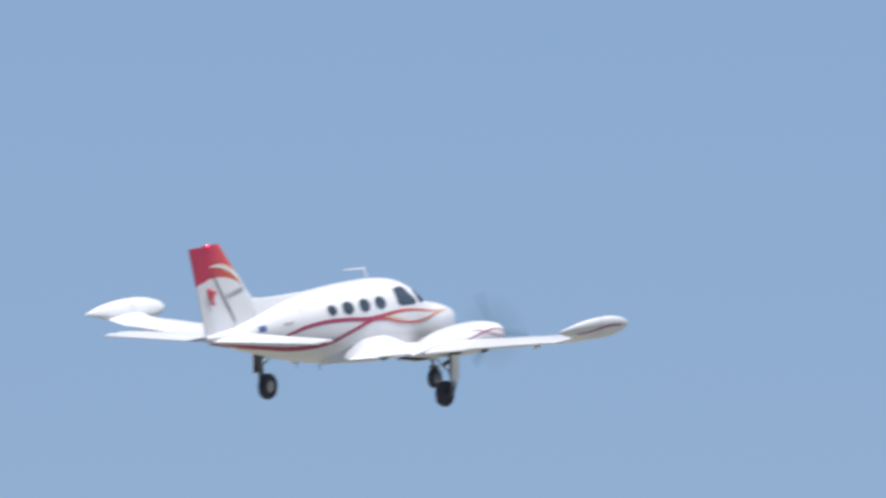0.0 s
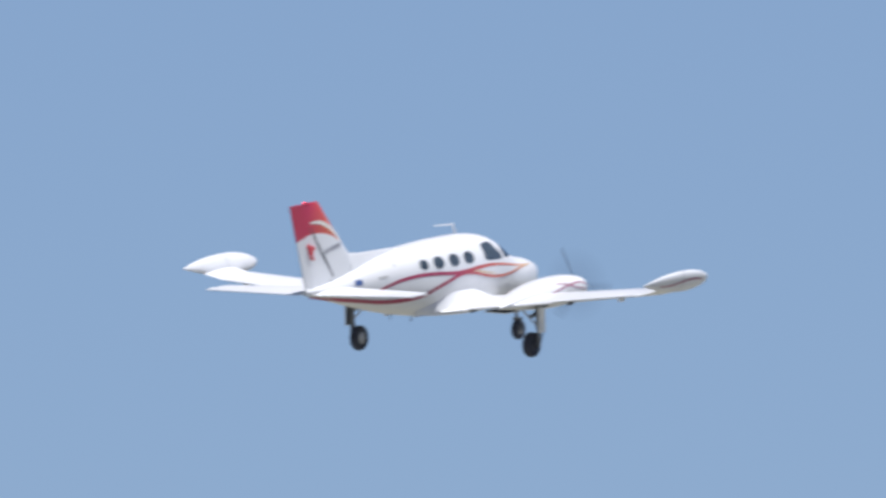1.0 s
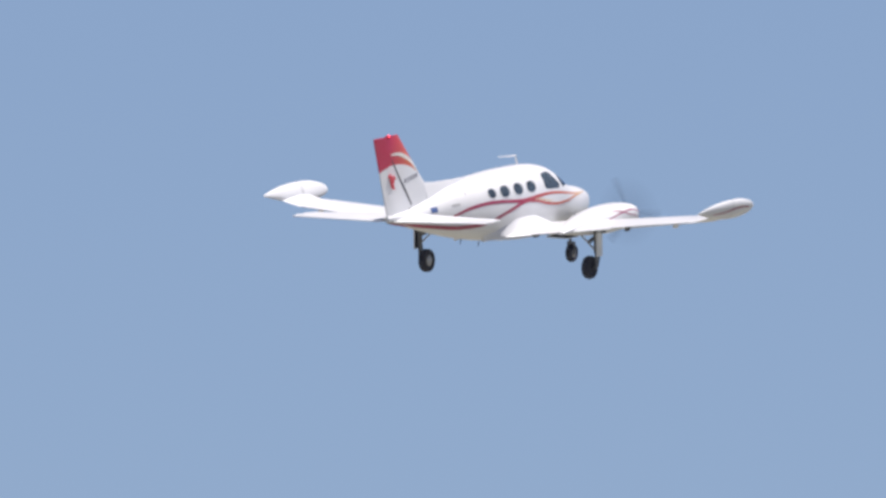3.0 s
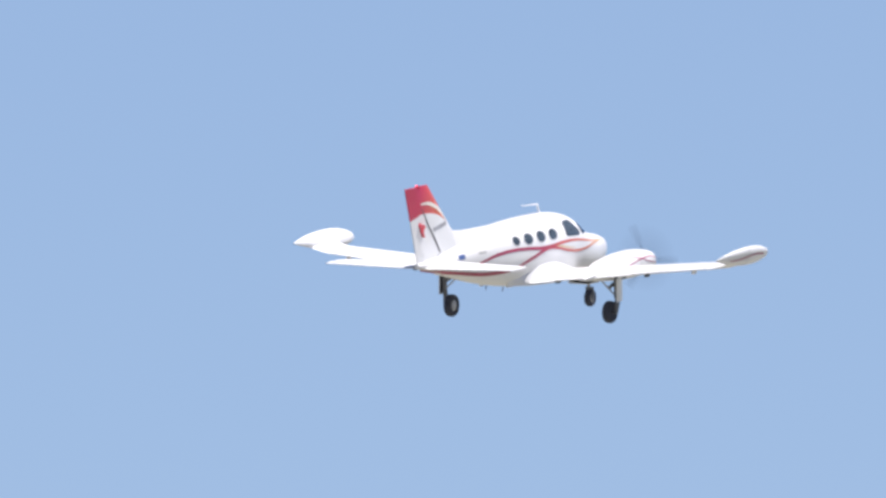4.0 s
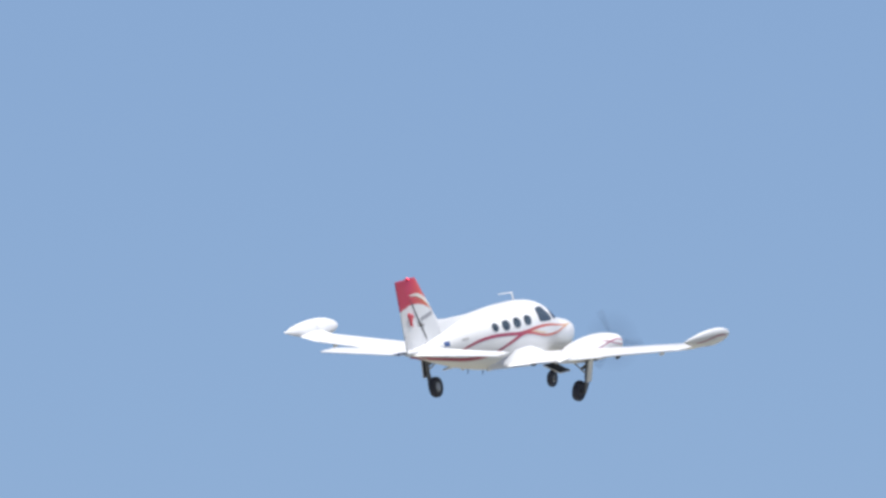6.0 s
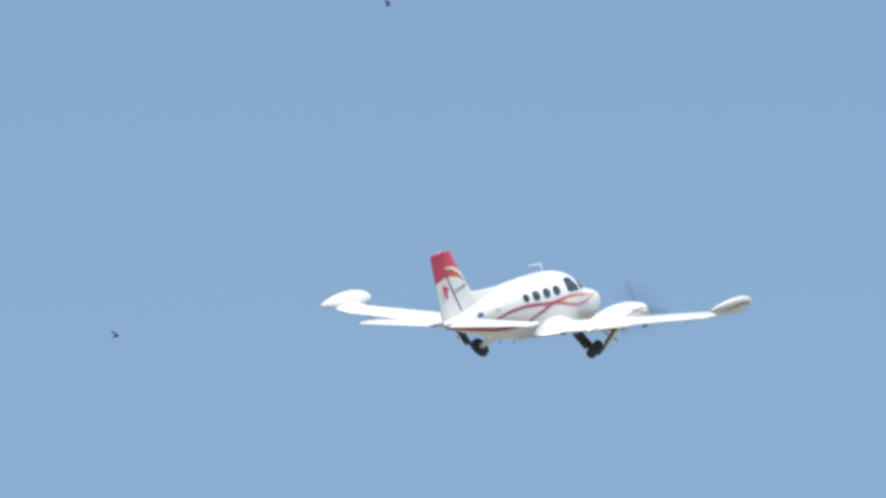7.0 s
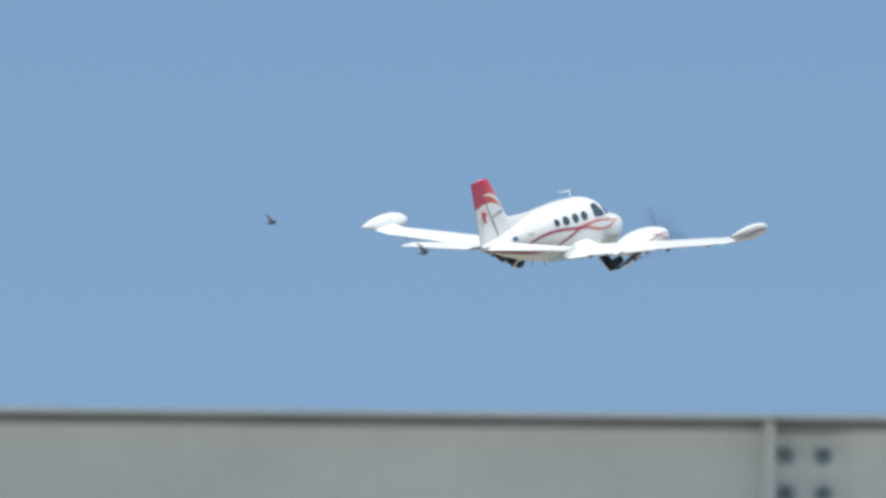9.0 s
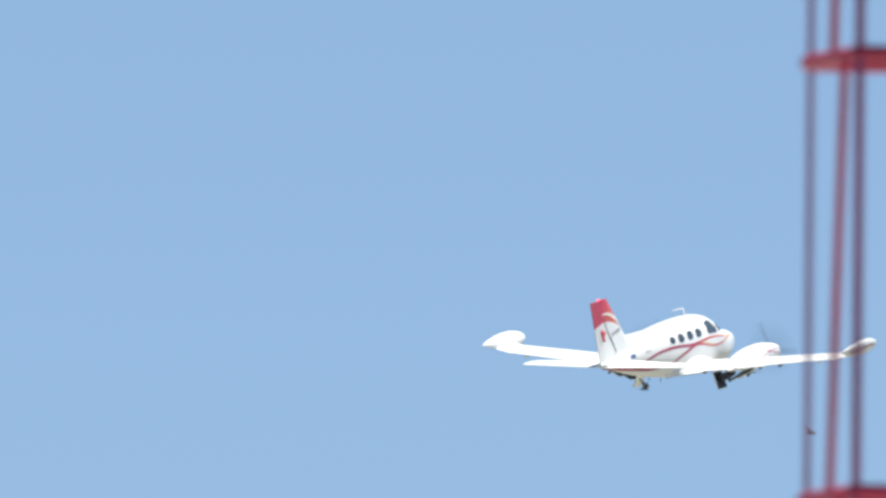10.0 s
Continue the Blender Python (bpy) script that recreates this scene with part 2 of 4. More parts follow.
# ---- mesh helpers ----
def part(name, bm, mat, parent=None, label="", smooth=True):
    """Links a bmesh as one mesh object, under parent if given."""
    bmesh.ops.recalc_face_normals(bm, faces=bm.faces)
    me = bpy.data.meshes.new(name)
    bm.to_mesh(me)
    bm.free()
    me.materials.append(mat)
    if smooth:
        me.shade_smooth()
        me.set_sharp_from_angle(angle=radians(38))
    ob = new(name, me)
    if parent:
        ob.parent = parent
    if label:
        ob["label"] = label
    return ob


def loft(rings, cap=True, closed=True):
    bm = bmesh.new()
    vs = [[bm.verts.new(p) for p in r] for r in rings]
    k = len(rings[0])
    for a, b in zip(vs, vs[1:]):
        for i in range(k if closed else k - 1):
            j = (i + 1) % k
            bm.faces.new((a[i], a[j], b[j], b[i]))
    if cap and closed:
        bm.faces.new(vs[0])
        bm.faces.new(vs[-1])
    return bm


def box(bm, x0, x1, y0, y1, z0, z1, bevel=0.0):
    r = bmesh.ops.create_cube(bm, size=1, matrix=Matrix.Translation(((x0 + x1) / 2, (y0 + y1) / 2, (z0 + z1) / 2)) @ Matrix.Diagonal((x1 - x0, y1 - y0, z1 - z0, 1)))
    if bevel:
        es = {e for v in r["verts"] for e in v.link_edges}
        bmesh.ops.bevel(bm, geom=list(es), offset=bevel, segments=2, affect="EDGES")
    return bm


def rod(bm, a, b, r0, r1=None, seg=12):
    a, b = Vector(a), Vector(b)
    m = Matrix.Translation((a + b) / 2) @ (b - a).to_track_quat("Z", "Y").to_matrix().to_4x4()
    bmesh.ops.create_cone(bm, cap_ends=True, segments=seg, radius1=r0, radius2=r0 if r1 is None else r1, depth=(b - a).length, matrix=m)
    return bm


def spun(profile, centre, axis="Y", seg=28):
    """A body of revolution: profile rows are (along the axis, radius)."""
    rings = []
    for s, r in profile:
        ring = []
        for i in range(seg):
            a = 2 * math.pi * i / seg
            c, d = r * math.cos(a), r * math.sin(a)
            ring.append({"X": (centre[0] + s, centre[1] + c, centre[2] + d), "Y": (centre[0] + c, centre[1] + s, centre[2] + d), "Z": (centre[0] + c, centre[1] + d, centre[2] + s)}[axis])
        rings.append(ring)
    return loft(rings)


def smooth_curve(xs, rows, x):
    """Values between control rows, by a cubic through them."""
    xs = list(xs)
    i = max(0, min(len(xs) - 2, next((k for k in range(len(xs) - 1) if x <= xs[k + 1]), len(xs) - 2)))
    s = (x - xs[i]) / (xs[i + 1] - xs[i])
    out = []
    for c in range(len(rows[0])):
        def slope(j):
            a, b = max(0, j - 1), min(len(xs) - 1, j + 1)
            return (rows[b][c] - rows[a][c]) / (xs[b] - xs[a])
        h = xs[i + 1] - xs[i]
        out.append((2 * s**3 - 3 * s**2 + 1) * rows[i][c] + (s**3 - 2 * s**2 + s) * h * slope(i) + (-2 * s**3 + 3 * s**2) * rows[i + 1][c] + (s**3 - s**2) * h * slope(i + 1))
    return out


# ---- ground ----
bm = bmesh.new()
bmesh.ops.create_circle(bm, cap_ends=True, segments=64, radius=4500)
ground = tagged(part("ground", bm, GROUND, smooth=False), "dry grassy airfield ground reaching to the horizon", "ground", kind="structure")

# unseen pale slab, added to bounce light up onto the girder web
BOUNCE_SLAB = material("pale_bounce_slab", (0.35, 0.346, 0.335), 0.9, vary=0.1, scale=0.3, bump=0.3)
bm = box(bmesh.new(), -110, 130, -60, 215, -0.3, 0.004)
tagged(part("pavement", bm, BOUNCE_SLAB, smooth=False), "unseen pale slab added to bounce light onto the girder", "pavement", kind="structure")

# ---- the aircraft: x ahead, y to its left, z up ----
FUSE_X = (-6.05, -5.5, -5.0, -4.0, -3.0, -2.0, -1.0, 0.0, 0.8, 1.4, 1.85, 2.3, 2.75, 3.3, 3.72, 3.96, 4.05)
FUSE = ((0.06, 0.33, 0.47), (0.135, 0.24, 0.50), (0.215, 0.12, 0.57), (0.395, -0.10, 0.75), (0.565, -0.30, 0.93), (0.67, -0.46, 1.05), (0.72, -0.57, 1.11), (0.73, -0.64, 1.14),
        (0.73, -0.67, 1.13), (0.71, -0.67, 1.06), (0.68, -0.66, 0.885), (0.63, -0.64, 0.63), (0.57, -0.60, 0.47), (0.43, -0.48, 0.37), (0.28, -0.34, 0.26), (0.15, -0.20, 0.14), (0.03, -0.07, 0.0))
POWER = 2.35


def hull(x):
    return smooth_curve(FUSE_X, FUSE, x)


def hull_side(x, z, proud=0.0):
    """How far the fuselage's skin stands from its middle at (x, z)."""
    hw, zb, zt = hull(x)
    d = min(0.999, abs(z - (zb + zt) / 2) / ((zt - zb) / 2))
    return hw * (1 - d**POWER) ** (1 / POWER) + proud


def fuselage(plane):
    rings, seg = [], 44
    xs = np.concatenate([np.linspace(-6.05, 3.6, 70), np.linspace(3.66, 4.05, 14)])
    for x in xs:
        hw, zb, zt = hull(float(x))
        ring = []
        for i in range(seg):
            a = 2 * math.pi * i / seg
            c, s = math.cos(a), math.sin(a)
            ring.append((float(x), hw * math.copysign(abs(c) ** (2 / POWER), c), (zb + zt) / 2 + (zt - zb) / 2 * math.copysign(abs(s) ** (2 / POWER), s)))
        rings.append(ring)
    return part("fuselage", loft(rings), WHITE, plane, "white fuselage with a long nose")


def patch(outline, side, proud, depth=0.006):
    """A panel that follows the skin, from an outline of (x, z)."""
    bm = bmesh.new()
    cx, cz = sum(p[0] for p in outline) / len(outline), sum(p[1] for p in outline) / len(outline)
    rings = []
    for f in (0.0, 0.5, 1.0):
        rings.append([bm.verts.new((cx + (x - cx) * f, side * hull_side(cx + (x - cx) * f, cz + (z - cz) * f, proud), cz + (z - cz) * f)) for x, z in outline] if f else
                     [bm.verts.new((cx, side * hull_side(cx, cz, proud), cz))])
    k = len(outline)
    for i in range(k):
        j = (i + 1) % k
        bm.faces.new((rings[0][0], rings[1][i], rings[1][j]))
        bm.faces.new((rings[1][i], rings[2][i], rings[2][j], rings[1][j]))
    rim = [bm.verts.new((v.co.x, v.co.y - side * (proud + depth), v.co.z)) for v in rings[2]]
    for i in range(k):
        j = (i + 1) % k
        bm.faces.new((rings[2][i], rim[i], rim[j], rings[2][j]))
    return bm


def oval(cx, cz, a, b, k=20, power=2.5, shear=0.0):
    out = []
    for i in range(k):
        t = 2 * math.pi * i / k
        c, s = math.cos(t), math.sin(t)
        z = b * math.copysign(abs(s) ** (2 / power), s)
        out.append((cx + a * math.copysign(abs(c) ** (2 / power), c) + shear * z, cz + z))
    return out


def rounded(corners, k=5, r=0.25):
    """An outline with rounded corners from a few (x, z)."""
    out, m = [], len(corners)
    for i in range(m):
        p, q, s = (Vector(corners[(i + d) % m]) for d in (-1, 0, 1))
        a, b = q + (p - q) * r, q + (s - q) * r
        for j in range(k):
            t = j / (k - 1)
            v = (1 - t)**2 * a + 2 * t * (1 - t) * q + t * t * b
            out.append((v.x, v.y))
    return out


def side_strip(points, widths, side, skin, proud=0.005):
    """A painted band along points (x, z), lying on the skin."""
    bm = bmesh.new()
    xs = [p[0] for p in points]
    rows = [(p[1], w) for p, w in zip(points, widths)]
    last = None
    n = 42
    for i in range(n + 1):
        x = xs[0] + (xs[-1] - xs[0]) * i / n
        z, w = smooth_curve(xs, rows, x)
        cur = []
        for k in range(4):
            zz = z + w * (k / 3 - 0.5)
            cur.append(bm.verts.new((x, side * skin(x, zz, proud), zz)))
        if last:
            for k in range(3):
                bm.faces.new((last[k], cur[k], cur[k + 1], last[k + 1]))
        last = cur
    return bm


def airfoil(lead, trail, y, z, thick, k=14, upright=False):
    """One closed section of a wing from its leading to its trailing edge."""
    c = lead - trail
    pts = []
    for i in range(2 * k):
        u = (i / k) if i < k else (2 * k - i) / k
        u = 0.5 - 0.5 * math.cos(math.pi * u)
        t = 5 * thick * (0.2969 * math.sqrt(u) - 0.126 * u - 0.3516 * u * u + 0.2843 * u**3 - 0.1015 * u**4) * c + 0.004
        camber = 0.0 if upright else 0.06 * u * (1 - u) * c
        h = camber + (t if i < k else -t)
        pts.append((lead - u * c, y + h, z) if upright else (lead - u * c, y, z + h))
    return pts


# wing plan: y, leading edge, trailing edge, height, thickness
WING = ((0.42, 1.30, -0.78, -0.45, 0.14), (1.4, 1.20, -0.74, -0.36, 0.15), (2.6, 1.05, -0.66, -0.25, 0.14), (4.2, 0.90, -0.60, -0.09, 0.13), (5.45, 0.78, -0.55, 0.03, 0.12), (5.92, 0.74, -0.56, 0.15, 0.13))


def wing_at(y):
    return smooth_curve([r[0] for r in WING], [r[1:] for r in WING], abs(y))


def wing(plane, side):
    rings = [airfoil(le, te + 0.005, side * y, z, th) for y, le, te, z, th in WING]
    w = part("wing", loft(rings), WHITE, plane)
    for name, y0, y1 in (("flap", 0.45, 3.2), ("aileron", 3.25, 5.35)):
        bm = bmesh.new()
        last = None
        for y in (y0, (y0 + y1) / 2, y1):
            le, te, z, th = wing_at(y)
            drop = 0.035 if name == "flap" else 0.0
            c = [bm.verts.new(p) for p in ((te + 0.34, side * y, z + 0.062), (te + 0.2, side * y, z + 0.046), (te - 0.02, side * y, z + 0.012 - drop), (te - 0.02, side * y, z - 0.004 - drop), (te + 0.34, side * y, z - 0.04))]
            if last:
                for i in range(5):
                    bm.faces.new((last[i], c[i], c[(i + 1) % 5], last[(i + 1) % 5]))
            else:
                bm.faces.new(c)
            last = c
        bm.faces.new(last)
        part(name, bm, WHITE, w)
    for y in (1.15, 2.95, 3.6, 4.9):
        le, te, z, th = wing_at(y)
        bm = bmesh.new()
        bmesh.ops.create_uvsphere(bm, u_segments=10, v_segments=8, radius=1, matrix=Matrix.Translation((te + 0.16, side * y, z - 0.065)) @ Matrix.Diagonal((0.16, 0.03, 0.045, 1)))
        part("hinge_fairing", bm, DARK if y < 4 else WHITE, w)
    return w


LEAN = (math.sin(radians(25)), math.cos(radians(25)))


def tip_tank(plane, side):
    prof = ((0.0, 0.012), (0.16, 0.05), (0.45, 0.115), (0.85, 0.185), (1.3, 0.235), (1.8, 0.262), (2.2, 0.252), (2.55, 0.208), (2.8, 0.148), (2.95, 0.085), (3.02, 0.02))
    rings = []
    xs = np.linspace(0, 3.02, 40)
    for s in xs:
        r = max(0.008, smooth_curve([p[0] for p in prof], [(p[1],) for p in prof], float(s))[0])
        f = s / 3.02
        cx, cy, cz = -1.3 + 3.02 * f, side * (6.0 - 0.12 * f), 0.32 - 0.07 * f
        ring = []
        for i in range(28):
            a = 2 * math.pi * i / 28
            p, q = 1.0 * r * math.cos(a), 0.47 * r * math.sin(a)  # along and across the outward lean
            ring.append((cx, cy + side * (p * LEAN[0] + q * LEAN[1]), cz + p * LEAN[1] - q * LEAN[0]))
        rings.append(ring)
    t = part("tip_tank", loft(rings), WHITE, plane, "white torpedo-shaped tip tank")
    ring = []
    for x in (0.34, 0.36):
        ring.append([(x, side * (5.93 + 0.266 * math.cos(a) * LEAN[0] + 0.127 * math.sin(a) * LEAN[1]), 0.281 + 0.266 * math.cos(a) * LEAN[1] - 0.127 * math.sin(a) * LEAN[0]) for a in (2 * math.pi * i / 28 for i in range(28))])
    part("panel_seam", loft(ring, cap=False), PANEL, t)
    # a thin stripe that waves along the outer face
    bm, last = bmesh.new(), None
    for i in range(25):
        s = 0.7 + 1.9 * i / 24
        r = smooth_curve([p[0] for p in prof], [(p[1],) for p in prof], s)[0]
        f = s / 3.02
        cur = []
        for da in (-5, 5):
            a = radians(84 + 16 * math.sin(2.2 * s) + da)
            p, q = 1.0 * r * math.cos(a), 0.47 * r * math.sin(a) + 0.005
            cur.append(bm.verts.new((-1.3 + s, side * (6.0 - 0.12 * f + p * LEAN[0] + q * LEAN[1]), 0.32 - 0.07 * f + p * LEAN[1] - q * LEAN[0])))
        if last:
            bm.faces.new((last[0], cur[0], cur[1], last[1]))
        last = cur
    part("stripe", bm, LINE, t, "thin red waving stripe")
    return t


NAC_X = (-1.05, -0.6, 0.0, 0.6, 1.2, 1.8, 2.2, 2.38)
NAC = ((0.08, -0.36, -0.29), (0.22, -0.40, -0.14), (0.36, -0.46, 0.01), (0.43, -0.50, 0.11), (0.46, -0.50, 0.16), (0.46, -0.46, 0.17), (0.42, -0.40, 0.13), (0.30, -0.30, 0.06))
NAC_Y = 2.05


def nacelle_skin(x, z, proud=0.0):
    hw, zb, zt = smooth_curve(NAC_X, NAC, x)
    d = min(0.99, abs(z - (zb + zt) / 2) / ((zt - zb) / 2))
    return NAC_Y + hw * (1 - d**2.6) ** (1 / 2.6) + proud


def nacelle(plane, side):
    rings = []
    for x in np.linspace(-1.05, 2.38, 40):
        hw, zb, zt = smooth_curve(NAC_X, NAC, float(x))
        ring = []
        for i in range(32):
            a = 2 * math.pi * i / 32
            c, s = math.cos(a), math.sin(a)
            ring.append((float(x), side * NAC_Y + hw * math.copysign(abs(c) ** (2 / 2.6), c), (zb + zt) / 2 + (zt - zb) / 2 * math.copysign(abs(s) ** (2 / 2.6), s)))
        rings.append(ring)
    n = part("engine_nacelle", loft(rings), WHITE, plane)
    for sy in (-0.2, 0.2):
        bm = bmesh.new()
        bmesh.ops.create_uvsphere(bm, u_segments=14, v_segments=8, radius=1, matrix=Matrix.Translation((2.37, side * NAC_Y + sy, -0.1)) @ Matrix.Diagonal((0.02, 0.1, 0.07, 1)))
        part("cooling_inlet", bm, WELL, n)
    rows = [(0.2, -0.22), (0.8, -0.10), (1.4, 0.0), (1.9, 0.02), (2.3, -0.08)]
    part("stripe", side_strip(rows, (0.015, 0.025, 0.03, 0.025, 0.015), side, nacelle_skin) if side > 0 else
         side_strip(rows, (0.015, 0.025, 0.03, 0.025, 0.015), side, nacelle_skin), LINE, n, "thin red swirl stripe")
    rows = [(0.9, 0.06), (1.25, 0.03), (1.7, -0.08), (2.2, -0.16)]
    part("stripe", side_strip(rows, (0.012, 0.024, 0.024, 0.012), side, nacelle_skin), LINE, n, "thin red swirl stripe")
    ring = []
    for x in (1.32, 1.345):
        hw, zb, zt = smooth_curve(NAC_X, NAC, x)
        ring.append([(x, side * NAC_Y + (hw + 0.004) * math.copysign(abs(math.cos(a)) ** (2 / 2.6), math.cos(a)), (zb + zt) / 2 + ((zt - zb) / 2 + 0.004) * math.copysign(abs(math.sin(a)) ** (2 / 2.6), math.sin(a))) for a in (2 * math.pi * i / 32 for i in range(32))])
    part("cowl_seam", loft(ring, cap=False), PANEL, n)
    bm = rod(bmesh.new(), (0.35, side * (NAC_Y + 0.25), -0.5), (-0.05, side * (NAC_Y + 0.27), -0.6), 0.05, 0.045)
    part("exhaust_pipe", bm, STRUT, n)
    return n


def propeller(plane, side):
    """The spinner turns with its three blades; its own x is the shaft."""
    p = part("propeller", spun(((-0.02, 0.17), (0.08, 0.165), (0.2, 0.12), (0.29, 0.06), (0.33, 0.01)), (0, 0, 0), "X", 20), WHITE, plane, "white spinner with black blades")
    for b in range(3):
        turn = Matrix.Rotation(2 * math.pi * b / 3, 3, "X")
        rings = []
        for r, chord, twist in ((0.12, 0.09, 50), (0.3, 0.15, 38), (0.5, 0.17, 28), (0.7, 0.16, 21), (0.88, 0.13, 16), (0.90, 0.125, 16)):
            ring = []
            for i in range(10):
                a = 2 * math.pi * i / 10
                v = Vector((0.016 * math.sin(a), chord / 2 * math.cos(a), 0))
                v.rotate(Euler((0, 0, radians(90 - twist - 90))))
                ring.append(turn @ (v + Vector((0.06, 0, r))))
            rings.append(ring)
        part("blade", loft(rings), BLADE, p)
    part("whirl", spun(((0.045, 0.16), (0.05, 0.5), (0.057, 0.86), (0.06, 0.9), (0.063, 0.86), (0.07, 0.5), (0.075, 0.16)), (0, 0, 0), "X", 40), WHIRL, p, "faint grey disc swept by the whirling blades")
    return p


def fin(plane):
    outline = ((2.42, -5.46, -6.12), (2.36, -5.40, -6.16), (1.8, -4.84, -6.03), (1.3, -4.32, -5.9), (1.05, -4.02, -5.84), (0.55, -3.7, -5.72), (0.38, -3.7, -5.68))
    rings = [airfoil(le, te, 0, z, 0.085 if i else 0.04, upright=True) for i, (z, le, te) in enumerate(outline)]
    f = part("fin", loft(rings), FIN, plane, "white fin with a red cap")
    outline = ((2.40, -6.16, -6.64), (2.3, -6.165, -6.62), (1.3, -5.92, -6.29), (0.36, -5.70, -5.99))
    bm = loft([[(a, 0.052, z), (b, 0.012, z), (b, -0.012, z), (a, -0.052, z)] for z, a, b in outline])
    part("rudder", bm, FIN, f, "red and white rudder")
    # the long fairing ahead of the fin
    rows = ((-1.7, 1.06), (-2.3, 1.085), (-3.1, 1.09), (-3.7, 1.10), (-4.15, 1.14))
    rings = []
    for x, top in rows:
        base = hull(x)[2] - 0.1
        w = 0.03 + 0.16 * (top - base)
        rings.append([(x, w, base), (x, 0.05, top - 0.06), (x, 0.02, top), (x, -0.02, top), (x, -0.05, top - 0.06), (x, -w, base)])
    part("dorsal_fairing", loft(rings), WHITE, f)
    for s in (1, -1):
        def skin(x, z, proud=0.0):
            le = np.interp(z, (0.38, 0.55, 1.05, 1.3, 1.8, 2.36), (-3.7, -3.7, -4.02, -4.32, -4.84, -5.4))
            te = np.interp(z, (0.38, 1.3, 2.36), (-5.68, -5.9, -6.16))
            u = min(1, max(0, (le - x) / (le - te)))
            t = 5 * 0.085 * (0.2969 * math.sqrt(u) - 0.126 * u - 0.3516 * u * u + 0.2843 * u**3 - 0.1015 * u**4) * (le - te) + 0.004
            return t + proud
        part("swoosh", side_strip([(-5.84, 1.955), (-5.5, 1.95), (-5.2, 1.875), (-4.92, 1.75), (-4.66, 1.57), (-4.47, 1.42)], (0.03, 0.085, 0.105, 0.105, 0.09, 0.05), s, skin), CREAM, f, "pale swoosh over the red cap")
        part("swoosh", side_strip([(-5.4, 1.86), (-5.17, 1.79), (-4.88, 1.64), (-4.66, 1.485)], (0.012, 0.025, 0.025, 0.012), s, skin), ORANGE, f, "thin orange line along the swoosh")
        rows = [(-5.82, 1.84), (-5.66, 1.65), (-5.5, 1.42), (-5.34, 1.22), (-5.12, 0.95), (-4.91, 0.67)]
        part("hinge_line", side_strip(rows, (0.03, 0.07, 0.085, 0.095, 0.095, 0.08), s, skin), DARK, f, "dark grey slanting line")
        part("hinge_line", side_strip([(-5.02, 0.585), (-4.99, 0.56), (-4.96, 0.535)], (0.06, 0.07, 0.06), s, skin), DARK, f, "dark grey dot under the slanting line")
        for k, wide in enumerate((0.05, 0.035, 0.055, 0.045, 0.05)):
            x = -5.18 + 0.135 * k
            bm = bmesh.new()
            y0, y1 = s * skin(x, 1.3), s * (skin(x, 1.3) + 0.004)
            box(bm, x - wide, x + wide, min(y0, y1), max(y0, y1), 1.215 + 0.024 * k, 1.325 + 0.024 * k)
            part("registration_bar", bm, PANEL_DARK, f, smooth=False)
        bm = bmesh.new()
        pts = [(-6.02, 1.43), (-5.96, 1.50), (-5.90, 1.43), (-5.78, 1.44), (-5.67, 1.38), (-5.76, 1.33), (-5.80, 1.24), (-5.73, 1.11), (-5.82, 1.15), (-5.93, 1.26), (-5.97, 1.36)]
        k = len(pts)
        vs = [bm.verts.new((x, s * 0.082, z)) for x, z in pts] + [bm.verts.new((x, s * 0.01, z)) for x, z in pts]
        bm.faces.new(vs[:k])
        for i in range(k):
            bm.faces.new((vs[i], vs[(i + 1) % k], vs[k + (i + 1) % k], vs[k + i]))
        part("emblem", bm, RED, f, "small red leaf-shaped emblem", smooth=False)
    return f


def beacon(plane):
    """A beacon whose lamp turns under a red dome and sweeps its light round."""
    dome = part("beacon_light", spun(((-0.03, 0.04), (0.0, 0.042), (0.03, 0.038), (0.05, 0.024), (0.058, 0.006)), (0, 0, 0), "Z", 16), BEACON, plane, "red beacon dome on the fin tip")
    dome.location = (-5.95, 0, 2.385)
    bm = bmesh.new()
    bmesh.ops.create_uvsphere(bm, u_segments=12, v_segments=8, radius=1, matrix=Matrix.Translation((0.034, 0, 0.028)) @ Matrix.Diagonal((0.02, 0.05, 0.036, 1)))
    part("lamp", bm, BEACON_LAMP, dome, "glowing red lamp")
    return dome


def stabilizer(plane, side):
    rows = ((0.08, -4.45, -5.62, 0.36), (1.4, -4.72, -5.62, 0.37), (2.5, -4.95, -5.6, 0.38), (2.65, -5.1, -5.58, 0.38))
    st = part("stabilizer", loft([airfoil(le, te, side * y, z, 0.085) for y, le, te, z in rows]), WHITE, plane)
    bm = loft([[(-5.64, side * y, z + 0.035), (te, side * y, z + 0.008), (te, side * y, z - 0.008), (-5.64, side * y, z - 0.035)] for y, te, z in ((0.22, -6.12, 0.36), (1.4, -6.03, 0.37), (2.65, -5.93, 0.38))])
    part("elevator", bm, WHITE, st)
    return st


